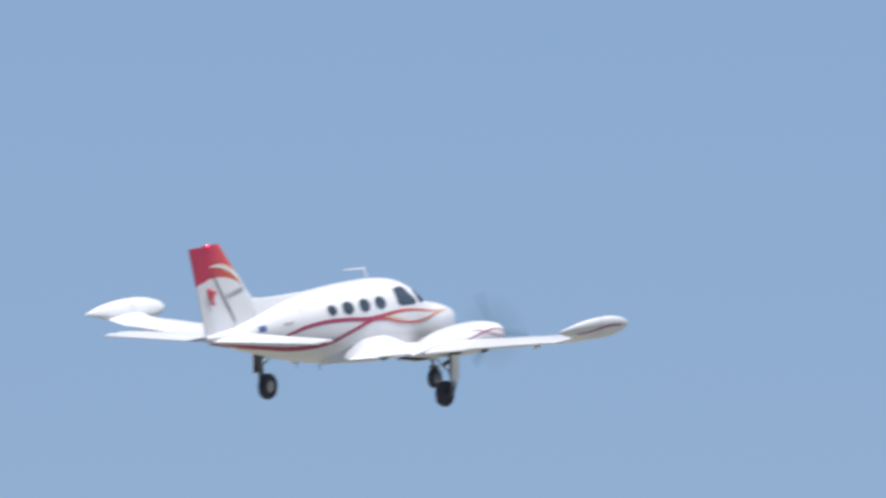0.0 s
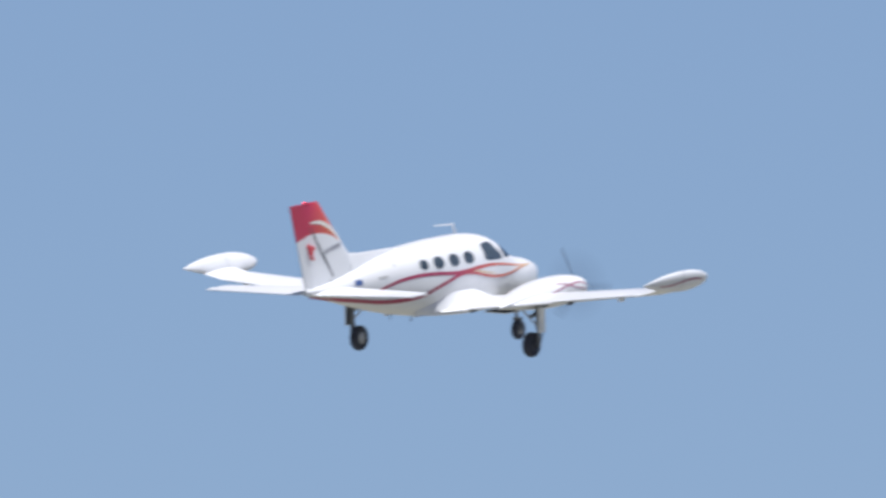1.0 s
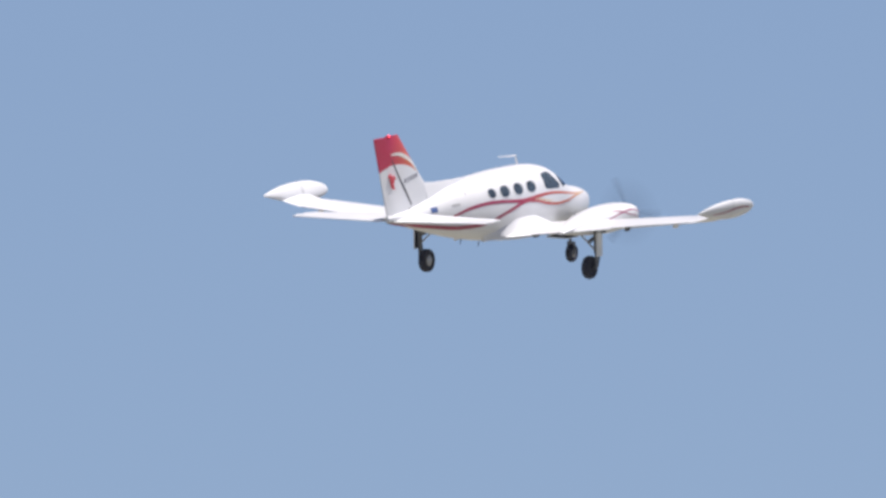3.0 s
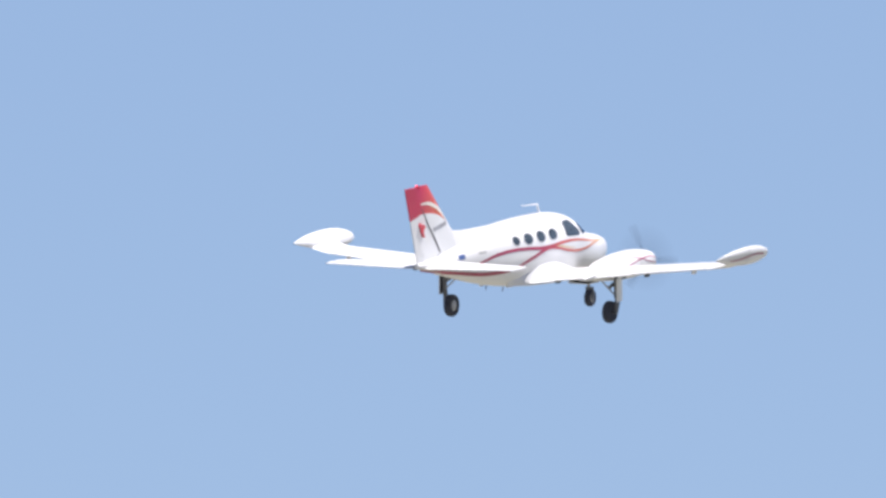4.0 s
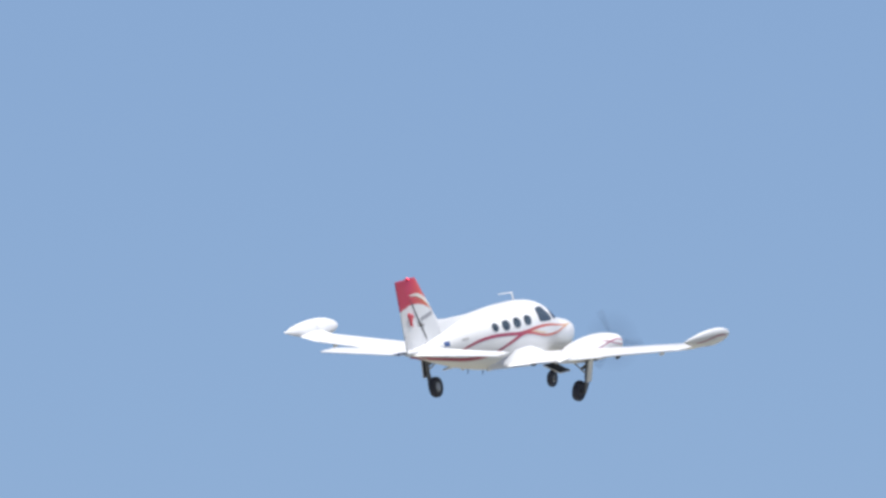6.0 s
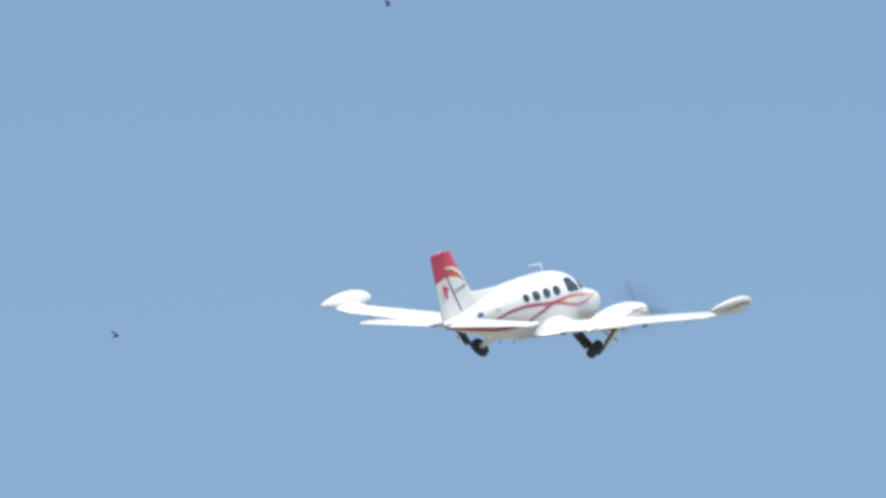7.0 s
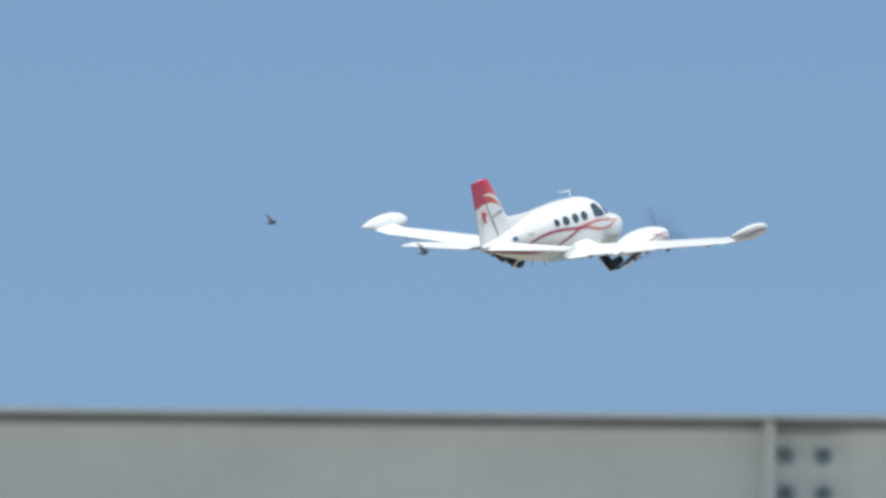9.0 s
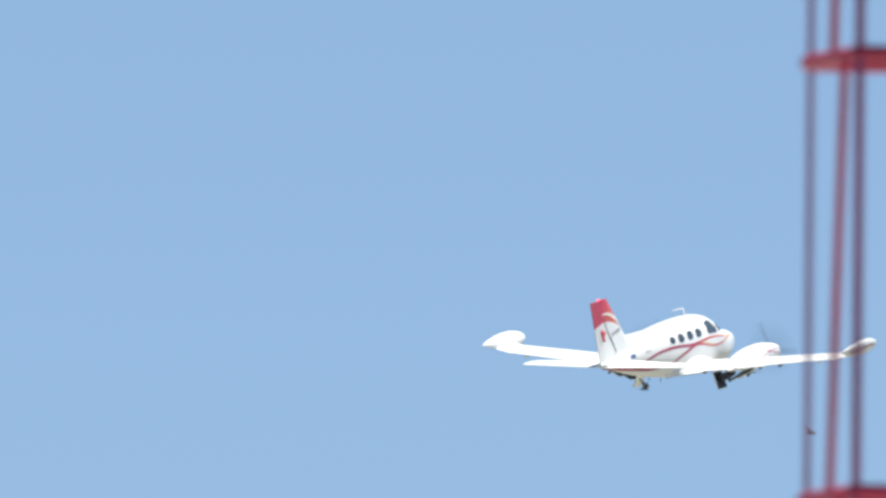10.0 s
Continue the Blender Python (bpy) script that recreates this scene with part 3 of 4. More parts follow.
def wheel(parent, at, radius, width, faces=(-1, 1)):
    h = width / 2
    tyre = ((-h * 0.75, radius * 0.55), (-h, radius * 0.72), (-h * 0.92, radius * 0.9), (-h * 0.5, radius * 0.985), (0, radius), (h * 0.5, radius * 0.985), (h * 0.92, radius * 0.9), (h, radius * 0.72), (h * 0.75, radius * 0.55))
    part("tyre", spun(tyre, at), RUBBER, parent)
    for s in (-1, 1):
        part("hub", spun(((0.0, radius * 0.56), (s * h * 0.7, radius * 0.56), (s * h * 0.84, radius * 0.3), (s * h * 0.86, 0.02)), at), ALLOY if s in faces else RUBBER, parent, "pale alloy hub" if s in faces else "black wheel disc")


MAIN_PIVOT, NOSE_PIVOT = (0.08, 2.44, -0.36), (3.15, 0, -0.42)


def main_gear(plane, side):
    bm = rod(bmesh.new(), (0, 0, 0.02), (0, 0, -0.52), 0.062)
    rod(bm, (0, 0, -0.5), (0, -side * 0.01, -0.93), 0.042)
    rod(bm, (0, -side * 0.02, -0.88), (0, -side * 0.2, -0.88), 0.038)
    rod(bm, (0.09, 0, -0.46), (0.15, 0, -0.66), 0.02)
    rod(bm, (0.15, 0, -0.66), (0.05, 0, -0.88), 0.02)
    g = part("main_gear", bm, STRUT, plane, "main landing gear leg")
    g.location = (MAIN_PIVOT[0], side * MAIN_PIVOT[1], MAIN_PIVOT[2])
    bm = bmesh.new()
    box(bm, -0.14, 0.14, side * 0.085 - 0.012, side * 0.085 + 0.012, -0.6, -0.02, 0.008)
    part("leg_door", bm, WHITE, g)
    # dark liner gives the leg's inner side its shade
    bm = bmesh.new()
    box(bm, -0.12, 0.12, min(side * 0.055, side * 0.072), max(side * 0.055, side * 0.072), -0.57, -0.05, 0.006)
    part("door_liner", bm, WELL, g, "inner face of the leg door, darkened for shade")
    wheel(g, (0, -side * 0.19, -0.88), 0.285, 0.2, (-side,))
    return g


def well_door(plane, side):
    """The door over the wheel, hinged along its inner edge."""
    bm = bmesh.new()
    box(bm, -0.34, 0.34, -0.012, 0.012, -0.57, 0, 0.008)
    d = part("well_door", bm, WHITE, plane, "white wheel-well door with a dark inner face")
    bm = bmesh.new()
    box(bm, -0.31, 0.31, min(side * 0.0125, side * 0.03), max(side * 0.0125, side * 0.03), -0.545, -0.03, 0.006)
    part("door_liner", bm, WELL, d, "dark inner liner")
    d.location = (0.05, side * 1.24, -0.50)
    return d


def side_brace(plane, side):
    bm = rod(bmesh.new(), (0, 0, 0), (0, side * 0.41, -0.38), 0.02)
    s = part("side_brace", bm, ALLOY, plane, "pale alloy side brace")
    s.location = (0.08, side * 2.0, -0.44)
    return s


def nose_gear(plane):
    bm = rod(bmesh.new(), (0, 0, 0.05), (0.08, 0, -0.45), 0.05)
    rod(bm, (0.08, 0, -0.43), (0.13, 0, -0.66), 0.034)
    for s in (-1, 1):
        box(bm, 0.12, 0.18, s * 0.09 - 0.012, s * 0.09 + 0.012, -0.9, -0.58)
    box(bm, 0.11, 0.19, -0.1, 0.1, -0.62, -0.57)
    g = part("nose_gear", bm, STRUT, plane, "nose landing gear leg")
    g.location = NOSE_PIVOT
    wheel(g, (0.17, 0, -0.85), 0.225, 0.15)
    return g


def nose_door(plane, side):
    bm = bmesh.new()
    box(bm, -0.4, 0.4, -0.01, 0.01, -0.26, 0, 0.006)
    d = part("nose_gear_door", bm, WHITE, plane)
    d.location = (2.9, side * 0.16, -0.565)
    return d


def airplane():
    plane = new("airplane")
    tagged(plane, "white twin-engine propeller airplane with red fin tip and stripes", "airplane")
    body = fuselage(plane)
    for s in (1, -1):
        for x, w, h in ((-1.84, 0.165, 0.11), (-1.24, 0.215, 0.135), (-0.59, 0.215, 0.138), (0.05, 0.215, 0.135)):
            part("cabin_window", patch(oval(x, 0.68, w + 0.03, h + 0.028, power=2.2), s, 0.004), WHITE, body, "raised white window rim")
            part("cabin_window_pane", patch(oval(x, 0.68, w, h, power=2.2), s, 0.009), GLASS, body, "dark oval cabin pane")
        part("cockpit_window_pane", patch(rounded(((0.74, 0.92), (1.2, 0.945), (1.56, 0.61), (1.50, 0.525), (0.74, 0.555))), s, 0.008), GLASS, body, "dark cockpit side pane")
        wind = rounded(((1.62, 0.74), (1.70, 0.84), (2.12, 0.66), (2.16, 0.54), (1.72, 0.525)))
        part("windshield_pane", patch(wind, s, 0.008), GLASS, body, "dark windshield pane")
        part("stripe", side_strip([(-3.75, 0.22), (-3.38, 0.30), (-2.85, 0.405), (-2.1, 0.46), (-1.36, 0.44), (-0.56, 0.385), (-0.06, 0.395), (0.44, 0.43), (0.96, 0.44), (1.5, 0.405), (2.4, 0.30), (3.05, 0.26)], (0.03, 0.06, 0.075, 0.08, 0.08, 0.085, 0.085, 0.075, 0.065, 0.05, 0.04, 0.02), s, hull_side), STRIPE, body, "long red stripe turning gold at the nose")
        part("stripe", side_strip([(-1.85, 0.01), (-1.4, 0.125), (-1.0, 0.215), (-0.58, 0.315), (-0.22, 0.36), (0.26, 0.31), (0.75, 0.215), (1.28, 0.155), (1.85, 0.17), (2.45, 0.235), (3.3, 0.255)], (0.085, 0.085, 0.085, 0.085, 0.08, 0.06, 0.06, 0.055, 0.05, 0.045, 0.02), s, lambda x, z, p=0.0: hull_side(x, z, p + 0.004)), STRIPE, body, "crossing red stripe turning gold at the nose")
        part("stripe", side_strip([(-5.85, 0.28), (-5.3, 0.205), (-4.85, 0.145), (-4.0, 0.04), (-3.4, -0.03), (-2.85, -0.05), (-2.3, -0.04), (-1.8, 0.01)], (0.03, 0.06, 0.075, 0.085, 0.095, 0.1, 0.095, 0.08), s, hull_side), STRIPE, body, "red stripe along the tail cone")
        part("stripe", side_strip([(0.16, 0.375), (0.45, 0.335), (0.8, 0.275), (1.15, 0.235)], (0.02, 0.035, 0.03, 0.012), s, lambda x, z, p=0.0: hull_side(x, z, p + 0.006)), GOLD, body, "thin gold line along the stripe")
        part("flag", patch(rounded(((-4.36, 0.54), (-4.11, 0.55), (-4.11, 0.43), (-4.36, 0.42)), 3, 0.1), s, 0.005), BLUE, body, "small blue painted mark")
        part("door_mark", patch(rounded(((-2.92, 0.92), (-2.86, 0.92), (-2.86, 0.74), (-2.92, 0.74)), 3, 0.1), s, 0.005), PANEL, body)
        part("lettering_bar", patch(rounded(((-3.55, 0.555), (-3.24, 0.565), (-3.24, 0.505), (-3.55, 0.495)), 3, 0.1), s, 0.005), PANEL, body)
        wing(plane, s)
        tip_tank(plane, s)
        nacelle(plane, s)
        stabilizer(plane, s)
    # root fillets between wing and fuselage
    for s in (1, -1):
        rings = []
        for x in (1.34, 1.2, 1.0, 0.6, 0.2, -0.2, -0.5, -0.76, -1.0, -1.3, -1.6, -1.9):
            u = min(1.0, max(0.0, (1.2 - x) / 1.94))
            over = 0.29 * (0.2969 * math.sqrt(u) - 0.126 * u - 0.3516 * u * u + 0.2843 * u**3 - 0.1015 * u**4) / 0.2 + 0.11 * u * (1 - u)
            aft = min(1.0, max(0.0, (-0.76 - x) / 1.14))
            fore = min(1.0, max(0.0, (x - 0.1) / 1.24))
            reach = (1 - aft) ** 1.4 * (1 - 0.7 * fore)
            high = 0.02 - 0.36 * aft - 0.34 * fore
            p0 = Vector((hull_side(x, high) - 0.03, high))
            p2 = Vector((hull_side(x, -0.4) - 0.01 + 0.62 * reach, -0.365 + over * (1 - fore) - 0.055 * (x < -0.7) - 0.03 * aft))
            p1 = Vector((p0.x + 0.10 * reach + 0.01, p2.y + 0.03 + 0.02 * reach))
            curve = [(1 - q)**2 * p0 + 2 * q * (1 - q) * p1 + q * q * p2 for q in (0, 0.15, 0.3, 0.45, 0.6, 0.8, 1.0)]
            rings.append([(x, s * v.x, v.y) for v in curve] + [(x, s * p2.x, p2.y - 0.05), (x, s * 0.42, -0.5)])
        part("root_fillet", loft(rings), WHITE, body)
    fin(plane)
    bm = rod(bmesh.new(), (0.62, 0, 1.08), (0.5, 0, 1.36), 0.03, 0.018)
    rod(bm, (0.52, 0, 1.365), (-0.36, 0, 1.405), 0.02, 0.009)
    part("antenna", bm, WHITE, plane, "bent white roof antenna")
    for x, z in ((-2.3, -0.42), (-1.4, -0.55)):
        bm = rod(bmesh.new(), (x, 0, z), (x - 0.04, 0, z - 0.12), 0.014, 0.008)
        part("belly_antenna", bm, DARK, plane)
    return plane


plane = airplane()
props = [(propeller(plane, s), s) for s in (1, -1)]
mains = [(main_gear(plane, s), s) for s in (1, -1)]
doors = [(well_door(plane, s), s) for s in (1, -1)]
braces = [(side_brace(plane, s), s) for s in (1, -1)]
nose_leg = nose_gear(plane)
tail_beacon = beacon(plane)
nose_doors = [(nose_door(plane, s), s) for s in (1, -1)]

# ---- the steel frame: u along the girder, v up from the web's top, w towards the camera ----
GIRDER = pose(6.46, 149.65, 9.664, 0, 0, 3.2)


def steel_frame():
    frame_ob = new("steel_frame")
    frame_ob.matrix_world = GIRDER
    tagged(frame_ob, "grey bolted steel frame girder on tall columns", "steel frame")

    def girder(u0, u1, left_end):
        bm = bmesh.new()
        lean = -0.024 if left_end else 0.0
        pts = [(u0, 0), (u1, 0), (u1, -0.516), (u0 + 0.7, -0.512), (u0 + lean, -0.486)] if left_end else [(u0, 0), (u1, 0), (u1, -0.516), (u0, -0.516)]
        f = [bm.verts.new((u, -0.006, v)) for u, v in pts]
        b = [bm.verts.new((u, 0.006, v)) for u, v in pts]
        bm.faces.new(f)
        bm.faces.new(b)
        k = len(pts)
        for i in range(k):
            bm.faces.new((f[i], f[(i + 1) % k], b[(i + 1) % k], b[i]))
        web = part("girder_web", bm, STEEL, frame_ob, "grey painted girder web", smooth=False)
        e = 0.06 if left_end else 0.0
        # flange body coloured dark to deepen the shade below; lip and top stay pale
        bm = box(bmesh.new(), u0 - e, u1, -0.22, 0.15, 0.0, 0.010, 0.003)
        part("top_flange", bm, STEEL_DARK, web, "top flange darkened to deepen the shade beneath it")
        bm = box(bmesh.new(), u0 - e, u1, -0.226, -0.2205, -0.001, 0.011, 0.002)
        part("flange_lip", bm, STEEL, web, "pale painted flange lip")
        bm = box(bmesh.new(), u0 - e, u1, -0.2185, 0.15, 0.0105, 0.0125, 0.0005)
        part("flange_top_coat", bm, STEEL, web, "pale top face laid over the darkened flange")
        # dark strip stands in for the shade below the top flange
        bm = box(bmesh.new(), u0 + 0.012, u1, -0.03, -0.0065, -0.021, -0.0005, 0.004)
        part("flange_shade_strip", bm, STEEL_MID, web, "dark strip standing in for shade under the top flange")
        # the lower flange thickens towards the column
        ks = [(u0 - 0.075, -0.48, -0.487), (0.0, -0.48, -0.492), (0.70, -0.503, -0.528), (1.6, -0.510, -0.548), (u1, -0.510, -0.552)] if left_end else [(u0, -0.510, -0.552), (u1, -0.510, -0.552)]
        bm = loft([[(u, -0.022, t), (u, -0.022, b0), (u, 0.1, b0), (u, 0.1, t)] for u, t, b0 in ks])
        part("bottom_flange", bm, STEEL_EDGE, web, "weathered lower flange", smooth=False)
        # thin strip coloured dark for the shade under the lower flange
        bm = loft([[(u, -0.026, b0 + 0.002), (u, -0.026, b0 - 0.004), (u, 0.1, b0 - 0.005), (u, 0.1, b0 - 0.001)] for u, t, b0 in ks])
        part("underside_shade_strip", bm, STEEL_DARK, web, "dark strip standing in for shade under the lower flange", smooth=False)
        return web

    def bolts(web, us, vs, w0, k=1.0):
        for u in us:
            for v in vs:
                bm = bmesh.new()
                rod(bm, (u, w0, v), (u, w0 - 0.005, v), 0.021 * k, seg=16)
                rod(bm, (u, w0 - 0.004, v), (u, w0 - 0.028, v), 0.0185 * k, seg=6)
                rod(bm, (u, w0 - 0.026, v), (u, w0 - 0.045, v), 0.0105 * k, seg=10)
                part("bolt", bm, BOLT, web, smooth=False)

    web = girder(0.0, 3.424, True)
    bm = box(bmesh.new(), 0.008, 0.19, -0.019, -0.0065, -0.322, -0.014, 0.002)
    part("splice_plate", bm, STEEL_PLATE, web, "stained grey splice plate")
    # the cleat's dark tone carries the flange's shade over the top bolts
    bm = box(bmesh.new(), 0.03, 0.182, -0.034, -0.0195, -0.040, -0.014, 0.003)
    part("cleat", bm, STEEL_MID, web, "dark cleat over the bolts, coloured for flange shade")
    bm = box(bmesh.new(), -0.008, 0.19, -0.0125, -0.0065, -0.476, -0.334, 0.001)
    part("end_strip", bm, STEEL_PLATE, web, "stained grey strip at the girder's end")
    for u in (0.085, 0.118):
        bm = box(bmesh.new(), u, u + 0.006, -0.017, -0.013, -0.474, -0.336, 0.001)
        part("weld_seam", bm, STEEL_PLATE, web)
    bm = box(bmesh.new(), 0.0, 0.192, -0.05, -0.0195, -0.334, -0.323, 0.002)
    part("seat_angle", bm, STEEL_RUST, web, "rusty seat angle under the bolts")
    bolts(web, (0.045,), (-0.080, -0.176, -0.272), -0.019, 1.3)
    bolts(web, (0.13,), (-0.084, -0.181, -0.277), -0.019, 1.0)
    second = girder(3.426, 7.2, False)
    bm = box(bmesh.new(), 3.412, 3.436, -0.1, 0.1, -0.53, -0.001, 0.002)
    part("end_plate", bm, STEEL, second)
    bm = box(bmesh.new(), 3.445, 3.64, -0.019, -0.0065, -0.36, -0.03, 0.002)
    part("splice_plate", bm, STEEL, second)
    bolts(second, (3.476, 3.577), (-0.092, -0.196, -0.300), -0.019, 1.1)

    def column(u):
        base = -GIRDER.translation.z - 0.02
        # shade on the column's faces and recess is put into a darker grey
        bm = bmesh.new()
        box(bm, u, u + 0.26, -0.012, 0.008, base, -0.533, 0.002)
        col = part("column", bm, STEEL_DARK, frame_ob, "tall steel column, its shaded faces coloured dark grey", smooth=False)
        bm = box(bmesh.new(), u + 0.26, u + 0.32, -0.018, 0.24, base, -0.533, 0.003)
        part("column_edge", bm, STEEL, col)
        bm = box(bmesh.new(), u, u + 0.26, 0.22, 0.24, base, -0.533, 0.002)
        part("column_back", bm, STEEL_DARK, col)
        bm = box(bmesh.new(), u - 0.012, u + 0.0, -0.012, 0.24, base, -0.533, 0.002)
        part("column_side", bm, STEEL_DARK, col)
        bm = box(bmesh.new(), u + 0.32, u + 0.573, -0.016, 0.004, base, -0.533, 0.002)
        part("face_plate", bm, STEEL_WALL, col)
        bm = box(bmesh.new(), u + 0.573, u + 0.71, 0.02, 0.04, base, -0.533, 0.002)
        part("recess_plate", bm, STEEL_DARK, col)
        bm = box(bmesh.new(), u + 0.325, u + 0.42, -0.05, -0.0165, -0.628, -0.553, 0.003)
        part("cleat", bm, STEEL_RUST, col, "dark rust-stained cleat")
        for du, dv, mat in ((0.35, -0.612, BOLT), (0.395, -0.618, STEEL_DARK)):
            bm = rod(bmesh.new(), (u + du, -0.05, dv), (u + du, -0.09, dv), 0.026, seg=6)
            part("bolt", bm, mat, col, smooth=False)
        bm = box(bmesh.new(), u + 0.29, u + 0.405, -0.08, -0.016, -0.686, -0.664, 0.003)
        part("bracket", bm, STEEL_RUST, col, "rusty bracket under the bolts")
        bm = box(bmesh.new(), u - 0.1, u + 0.8, -0.35, 0.35, base, base + 0.04, 0.004)
        part("base_plate", bm, STEEL_EDGE, col)

    column(0.73)
    column(6.2)
    bm = box(bmesh.new(), 1.43, 6.18, -0.03, 0.03, -1.75, -0.553, 0.004)
    part("lower_girder_web", bm, STEEL_WALL, frame_ob, "light grey deep steel panel")
    return frame_ob


steel_frame()

# packing blocks lying on the girder
for u0, u1, h, label in ((0.705, 0.80, 0.052, "pale concrete packing block on the girder"), (0.80, 1.01, 0.058, "long pale concrete packing block on the girder"), (1.01, 1.17, 0.055, "pale packing block with a dark bolt hole")):
    bm = box(bmesh.new(), u0 + 0.002, u1 - 0.002, -0.07, 0.07, 0.0, h, 0.006)
    block = part("packing_block", bm, CONCRETE)
    block.matrix_world = GIRDER @ Matrix.Translation((0, 0, 0.0126))
    tagged(block, label, "packing block", group="packing blocks on the girder")
    if u0 > 1.0:
        for u in (1.05, 1.10):
            bm = rod(bmesh.new(), (u, -0.068, 0.027), (u, -0.082, 0.027), 0.013, seg=10)
            part("bolt", bm, BOLT, block, smooth=False)


# ---- red lattice mast ----
def lattice_mast():
    mast = new("lattice_mast")
    mast.matrix_world = pose(9.220, 119.43, 0, 0, 0.75, 0)
    tagged(mast, "tall red painted steel lattice mast", "mast")
    top, wide = 16.0, 0.92
    legs = [(0.105, 0.0), (0.105 + wide, 0.12), (0.027, 0.35), (wide, 0.47)]
    for i, (x, y) in enumerate(legs):
        bm = rod(bmesh.new(), (x, y, -0.02), (x, y, top), 0.0105 if i != 2 else 0.007, seg=12)
        part("leg", bm, MAST_DULL, mast)
    z = 0.82
    while z < top:
        for a, b in ((0, 1), (1, 3), (3, 2), (2, 0)):
            (xa, ya), (xb, yb) = legs[a], legs[b]
            bm = bmesh.new()
            rod(bm, (xa - 0.006, ya, z), (xb, yb, z), 0.018, seg=10)
            part("rung", bm, MAST_RED, mast)
        if z + 0.94 < top:
            bm = rod(bmesh.new(), (0.046, -0.03, z), (0.071, -0.03, z + 0.94), 0.0095, seg=10)
            part("brace", bm, MAST_RED, mast)
            bm = rod(bmesh.new(), (wide + 0.1, 0.12, z), (0.35, 0.0, z + 0.94), 0.012, seg=8)
            part("brace", bm, MAST_RED, mast)
        z += 0.94
    return mast


lattice_mast()


# ---- birds: x ahead, y to the left ----
def bird(size, label):
    b = new("bird")
    tagged(b, label, "bird", group="small birds in flight")
    k = size
    prof = ((-0.5, 0.02), (-0.4, 0.07), (-0.15, 0.12), (0.1, 0.13), (0.3, 0.1), (0.42, 0.075), (0.5, 0.05), (0.58, 0.01))
    part("body", spun([(a * k, r * k) for a, r in prof], (0, 0, 0), "X", 14), FEATHER, b)
    bm = bmesh.new()
    vs = [bm.verts.new(Vector(p) * k) for p in ((-0.4, 0.04, 0.02), (-0.85, 0.16, 0.02), (-0.75, 0, 0.025), (-0.85, -0.16, 0.02), (-0.4, -0.04, 0.02), (-0.4, 0, -0.03))]
    for f in ((0, 1, 2), (2, 3, 4), (0, 2, 4), (0, 1, 5), (1, 2, 5), (2, 3, 5), (3, 4, 5)):
        bm.faces.new([vs[i] for i in f])
    part("tail", bm, FEATHER, b)
    wings = []
    for s in (1, -1):
        rings = []
        for y, lead, trail, h in ((0.06, 0.28, -0.2, 0.04), (0.5, 0.36, -0.12, 0.035), (0.95, 0.16, -0.2, 0.02), (1.3, -0.16, -0.3, 0.008)):
            rings.append([(lead * k, s * y * k, 0), ((lead + trail) / 2 * k, s * y * k, h * k), (trail * k, s * y * k, 0), ((lead + trail) / 2 * k, s * y * k, -h * k)])
        wings.append((part("wing", loft(rings), FEATHER, b), s))
    return b, wings


BIRDS = (  # size, beats a second, phase, distance, and its way as (seconds, x, z)
    (0.09, 4.6, 0.0, 503, ((0.00, -54.91, 29.73), (7.80, 18.64, 29.96), (8.00, 20.52, 29.94), (8.20, 22.44, 29.91), (8.40, 24.37, 29.90), (8.60, 26.29, 29.90), (8.80, 28.19, 29.92), (9.00, 30.07, 29.94), (9.20, 31.94, 29.97), (9.40, 33.81, 30.00), (9.50, 34.74, 30.02), (9.60, 35.67, 30.05), (9.80, 37.51, 30.11), (10.00, 39.33, 30.19))),
    (0.085, 5.1, 1.1, 513, ((0.00, -55.29, 29.89), (8.10, 20.73, 30.64), (8.20, 21.68, 30.63), (8.40, 23.61, 30.58), (8.60, 25.53, 30.60), (8.80, 27.41, 30.68), (9.00, 29.27, 30.77), (9.20, 31.12, 30.83), (9.40, 32.99, 30.89), (9.50, 33.93, 30.92), (9.60, 34.87, 30.96), (9.80, 36.75, 31.07), (10.00, 38.58, 31.16))),
    (0.11, 4.2, 2.0, 698, ((0.00, -49.69, 26.32), (1.90, -41.76, 28.30), (2.50, -39.22, 28.93), (10.00, -8.27, 36.74))),
    (0.085, 4.9, 0.6, 750, ((0.00, -32.57, 37.24), (5.00, 4.37, 38.90), (5.50, 7.96, 39.56), (6.10, 12.35, 40.31), (6.60, 16.07, 40.85), (7.20, 20.61, 41.27), (10.00, 41.30, 44.36))),
    (0.085, 4.4, 2.8, 800, ((0.00, -29.05, 46.34), (6.80, 22.78, 48.40), (7.00, 24.30, 48.47), (10.00, 47.16, 49.37))),
)
flock = [bird(row[0], "small dark bird flying with beating wings") for row in BIRDS]


# ---- what moves ----
def ease(t, rows):
    return float(np.interp(t, [r[0] for r in rows], [r[1] for r in rows]))


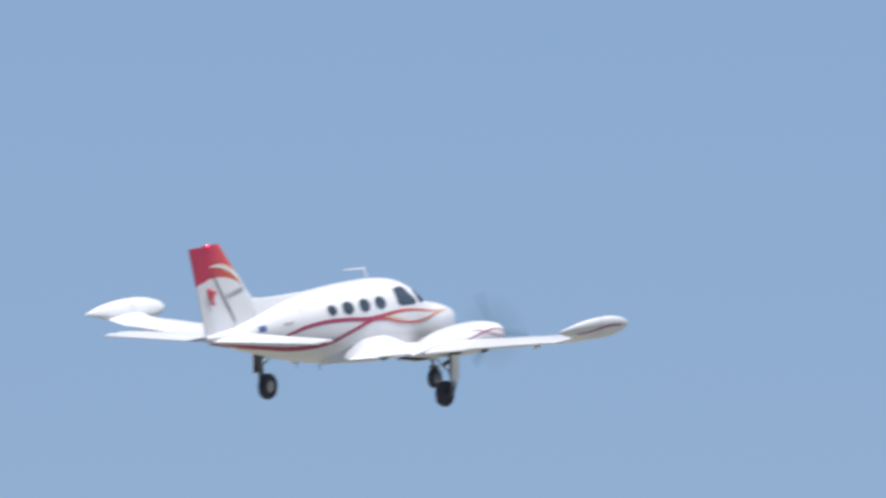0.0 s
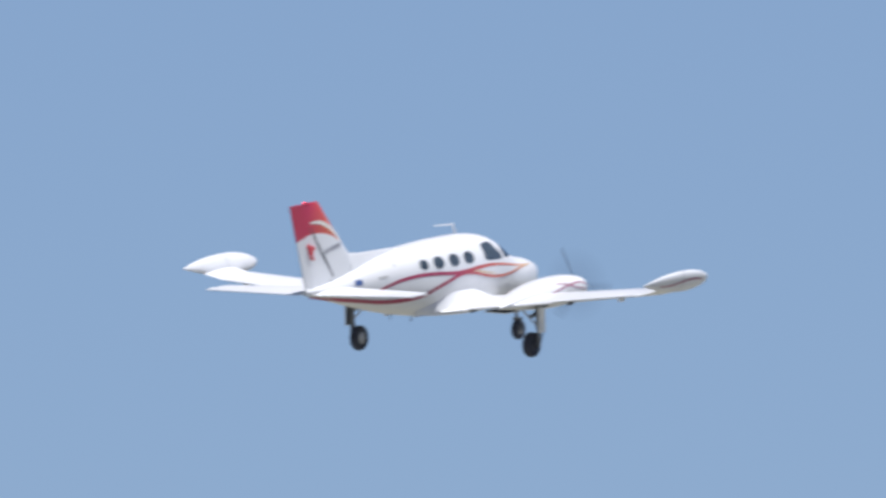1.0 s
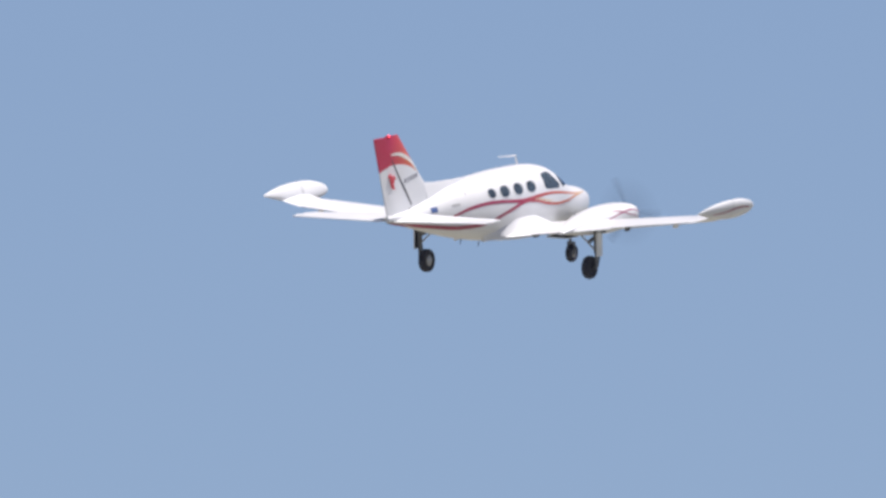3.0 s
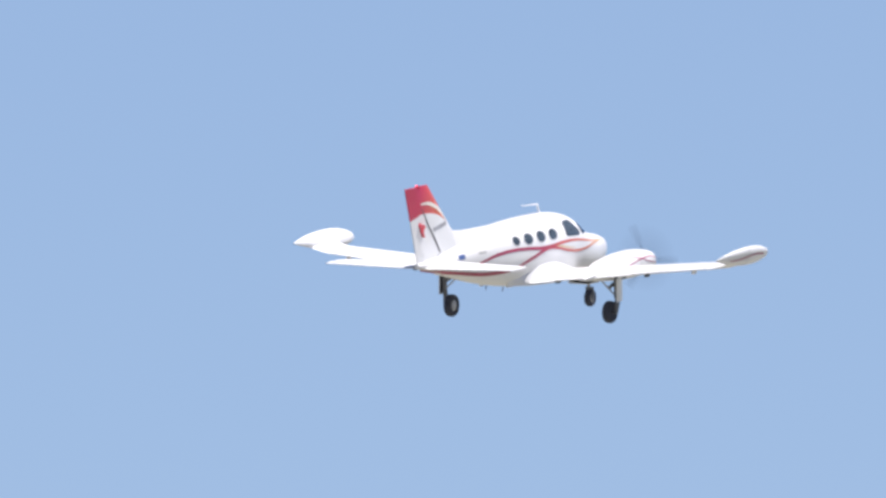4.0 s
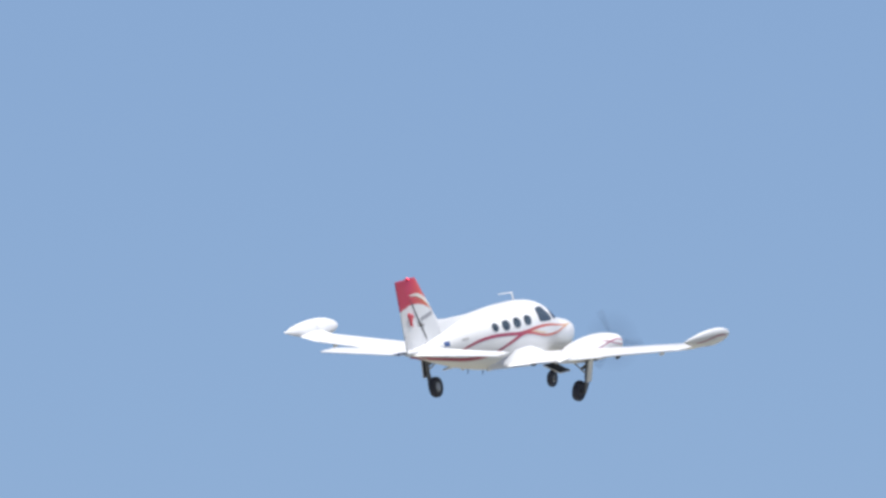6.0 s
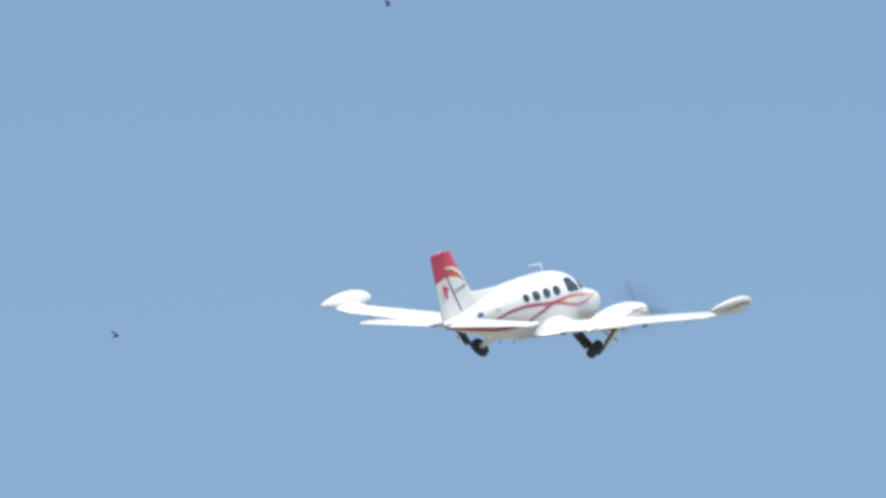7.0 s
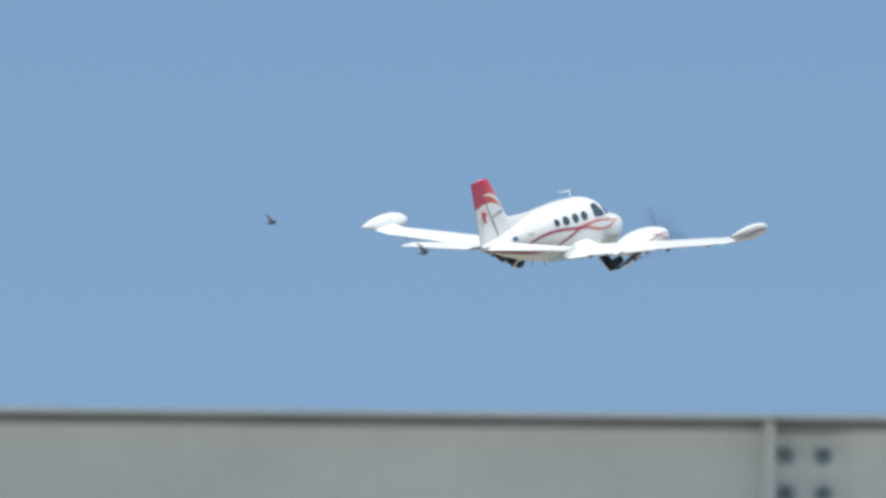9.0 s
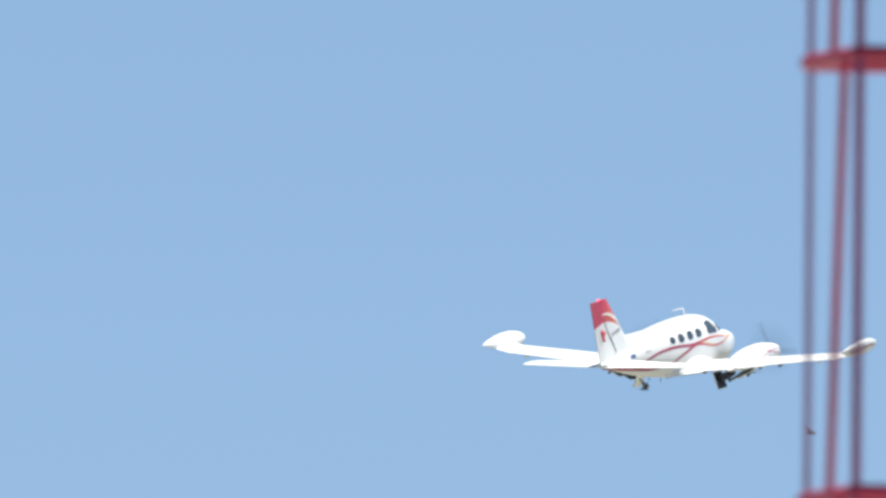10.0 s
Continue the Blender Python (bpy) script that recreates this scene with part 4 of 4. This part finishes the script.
MAIN_FOLD = ((0, 0), (5.8, 0), (6.8, 33), (7.4, 42), (8.0, 48), (8.6, 52), (9.0, 54), (9.6, 57), (10, 61))
DOOR_OPEN = ((0, 88), (5.7, 88), (6.4, 42), (7.0, 42), (7.6, 38), (8.0, 33), (8.6, 32), (9.0, 40), (9.5, 46), (10, 20))
NOSE_FOLD = ((0, 0), (5.7, 0), (6.7, 104), (10, 104))
NOSE_DOOR = ((0, 0), (6.3, 0), (6.9, 86), (10, 86))
BRACE = ((0, 0), (5.75, 0), (6.8, 12), (7.5, 22), (8.5, 30), (10, 34))


def motions():
    walk(plane, [(t, pose(x, y, z, bank, nose, turn)) for t, x, y, z, bank, nose, turn in PLANE_ROWS])
    for p, s in props:
        walk(p, [(i / 30, pose(2.4, s * NAC_Y, -0.11, 84 * i % 360 + 25 * s, 0, 0)) for i in range(301)])
    steps = [i * 0.2 for i in range(51)]
    for g, s in mains:
        walk(g, [(t, pose(MAIN_PIVOT[0], s * MAIN_PIVOT[1], MAIN_PIVOT[2], -s * ease(t, MAIN_FOLD), 0, 0)) for t in steps])
    for d, s in doors:
        walk(d, [(t, pose(0.05, s * 1.24, -0.50, s * ease(t, DOOR_OPEN), 0, 0)) for t in steps])
    for b, s in braces:
        walk(b, [(t, pose(0.08, s * 2.0, -0.44, s * ease(t, BRACE), 0, 0)) for t in steps])
    walk(tail_beacon, [(i / 10, pose(-5.95, 0, 2.385, 0, 0, 205 + 360 * (i / 10 - 0.55) / 0.735)) for i in range(101)])
    walk(nose_leg, [(t, pose(*NOSE_PIVOT, 0, ease(t, NOSE_FOLD), 0)) for t in steps])
    for d, s in nose_doors:
        walk(d, [(t, pose(2.9, s * 0.16, -0.533, -s * ease(t, NOSE_DOOR), 0, 0)) for t in steps])
    for (b, wings), (size, beat, phase, far, way) in zip(flock, BIRDS):
        rows = []
        for t, x, z in way:
            climb = (way[-1][2] - way[0][2]) / (way[-1][1] - way[0][1])
            rows.append((t, pose(x, far, z, 20, -4 - math.degrees(math.atan(climb)), 22)))
        walk(b, rows)
        for w, s in wings:
            walk(w, [(i / 30, pose(0, 0, 0, s * (12 + 42 * math.sin(2 * math.pi * beat * i / 30 + phase)), 0, 0)) for i in range(301)])


motions()
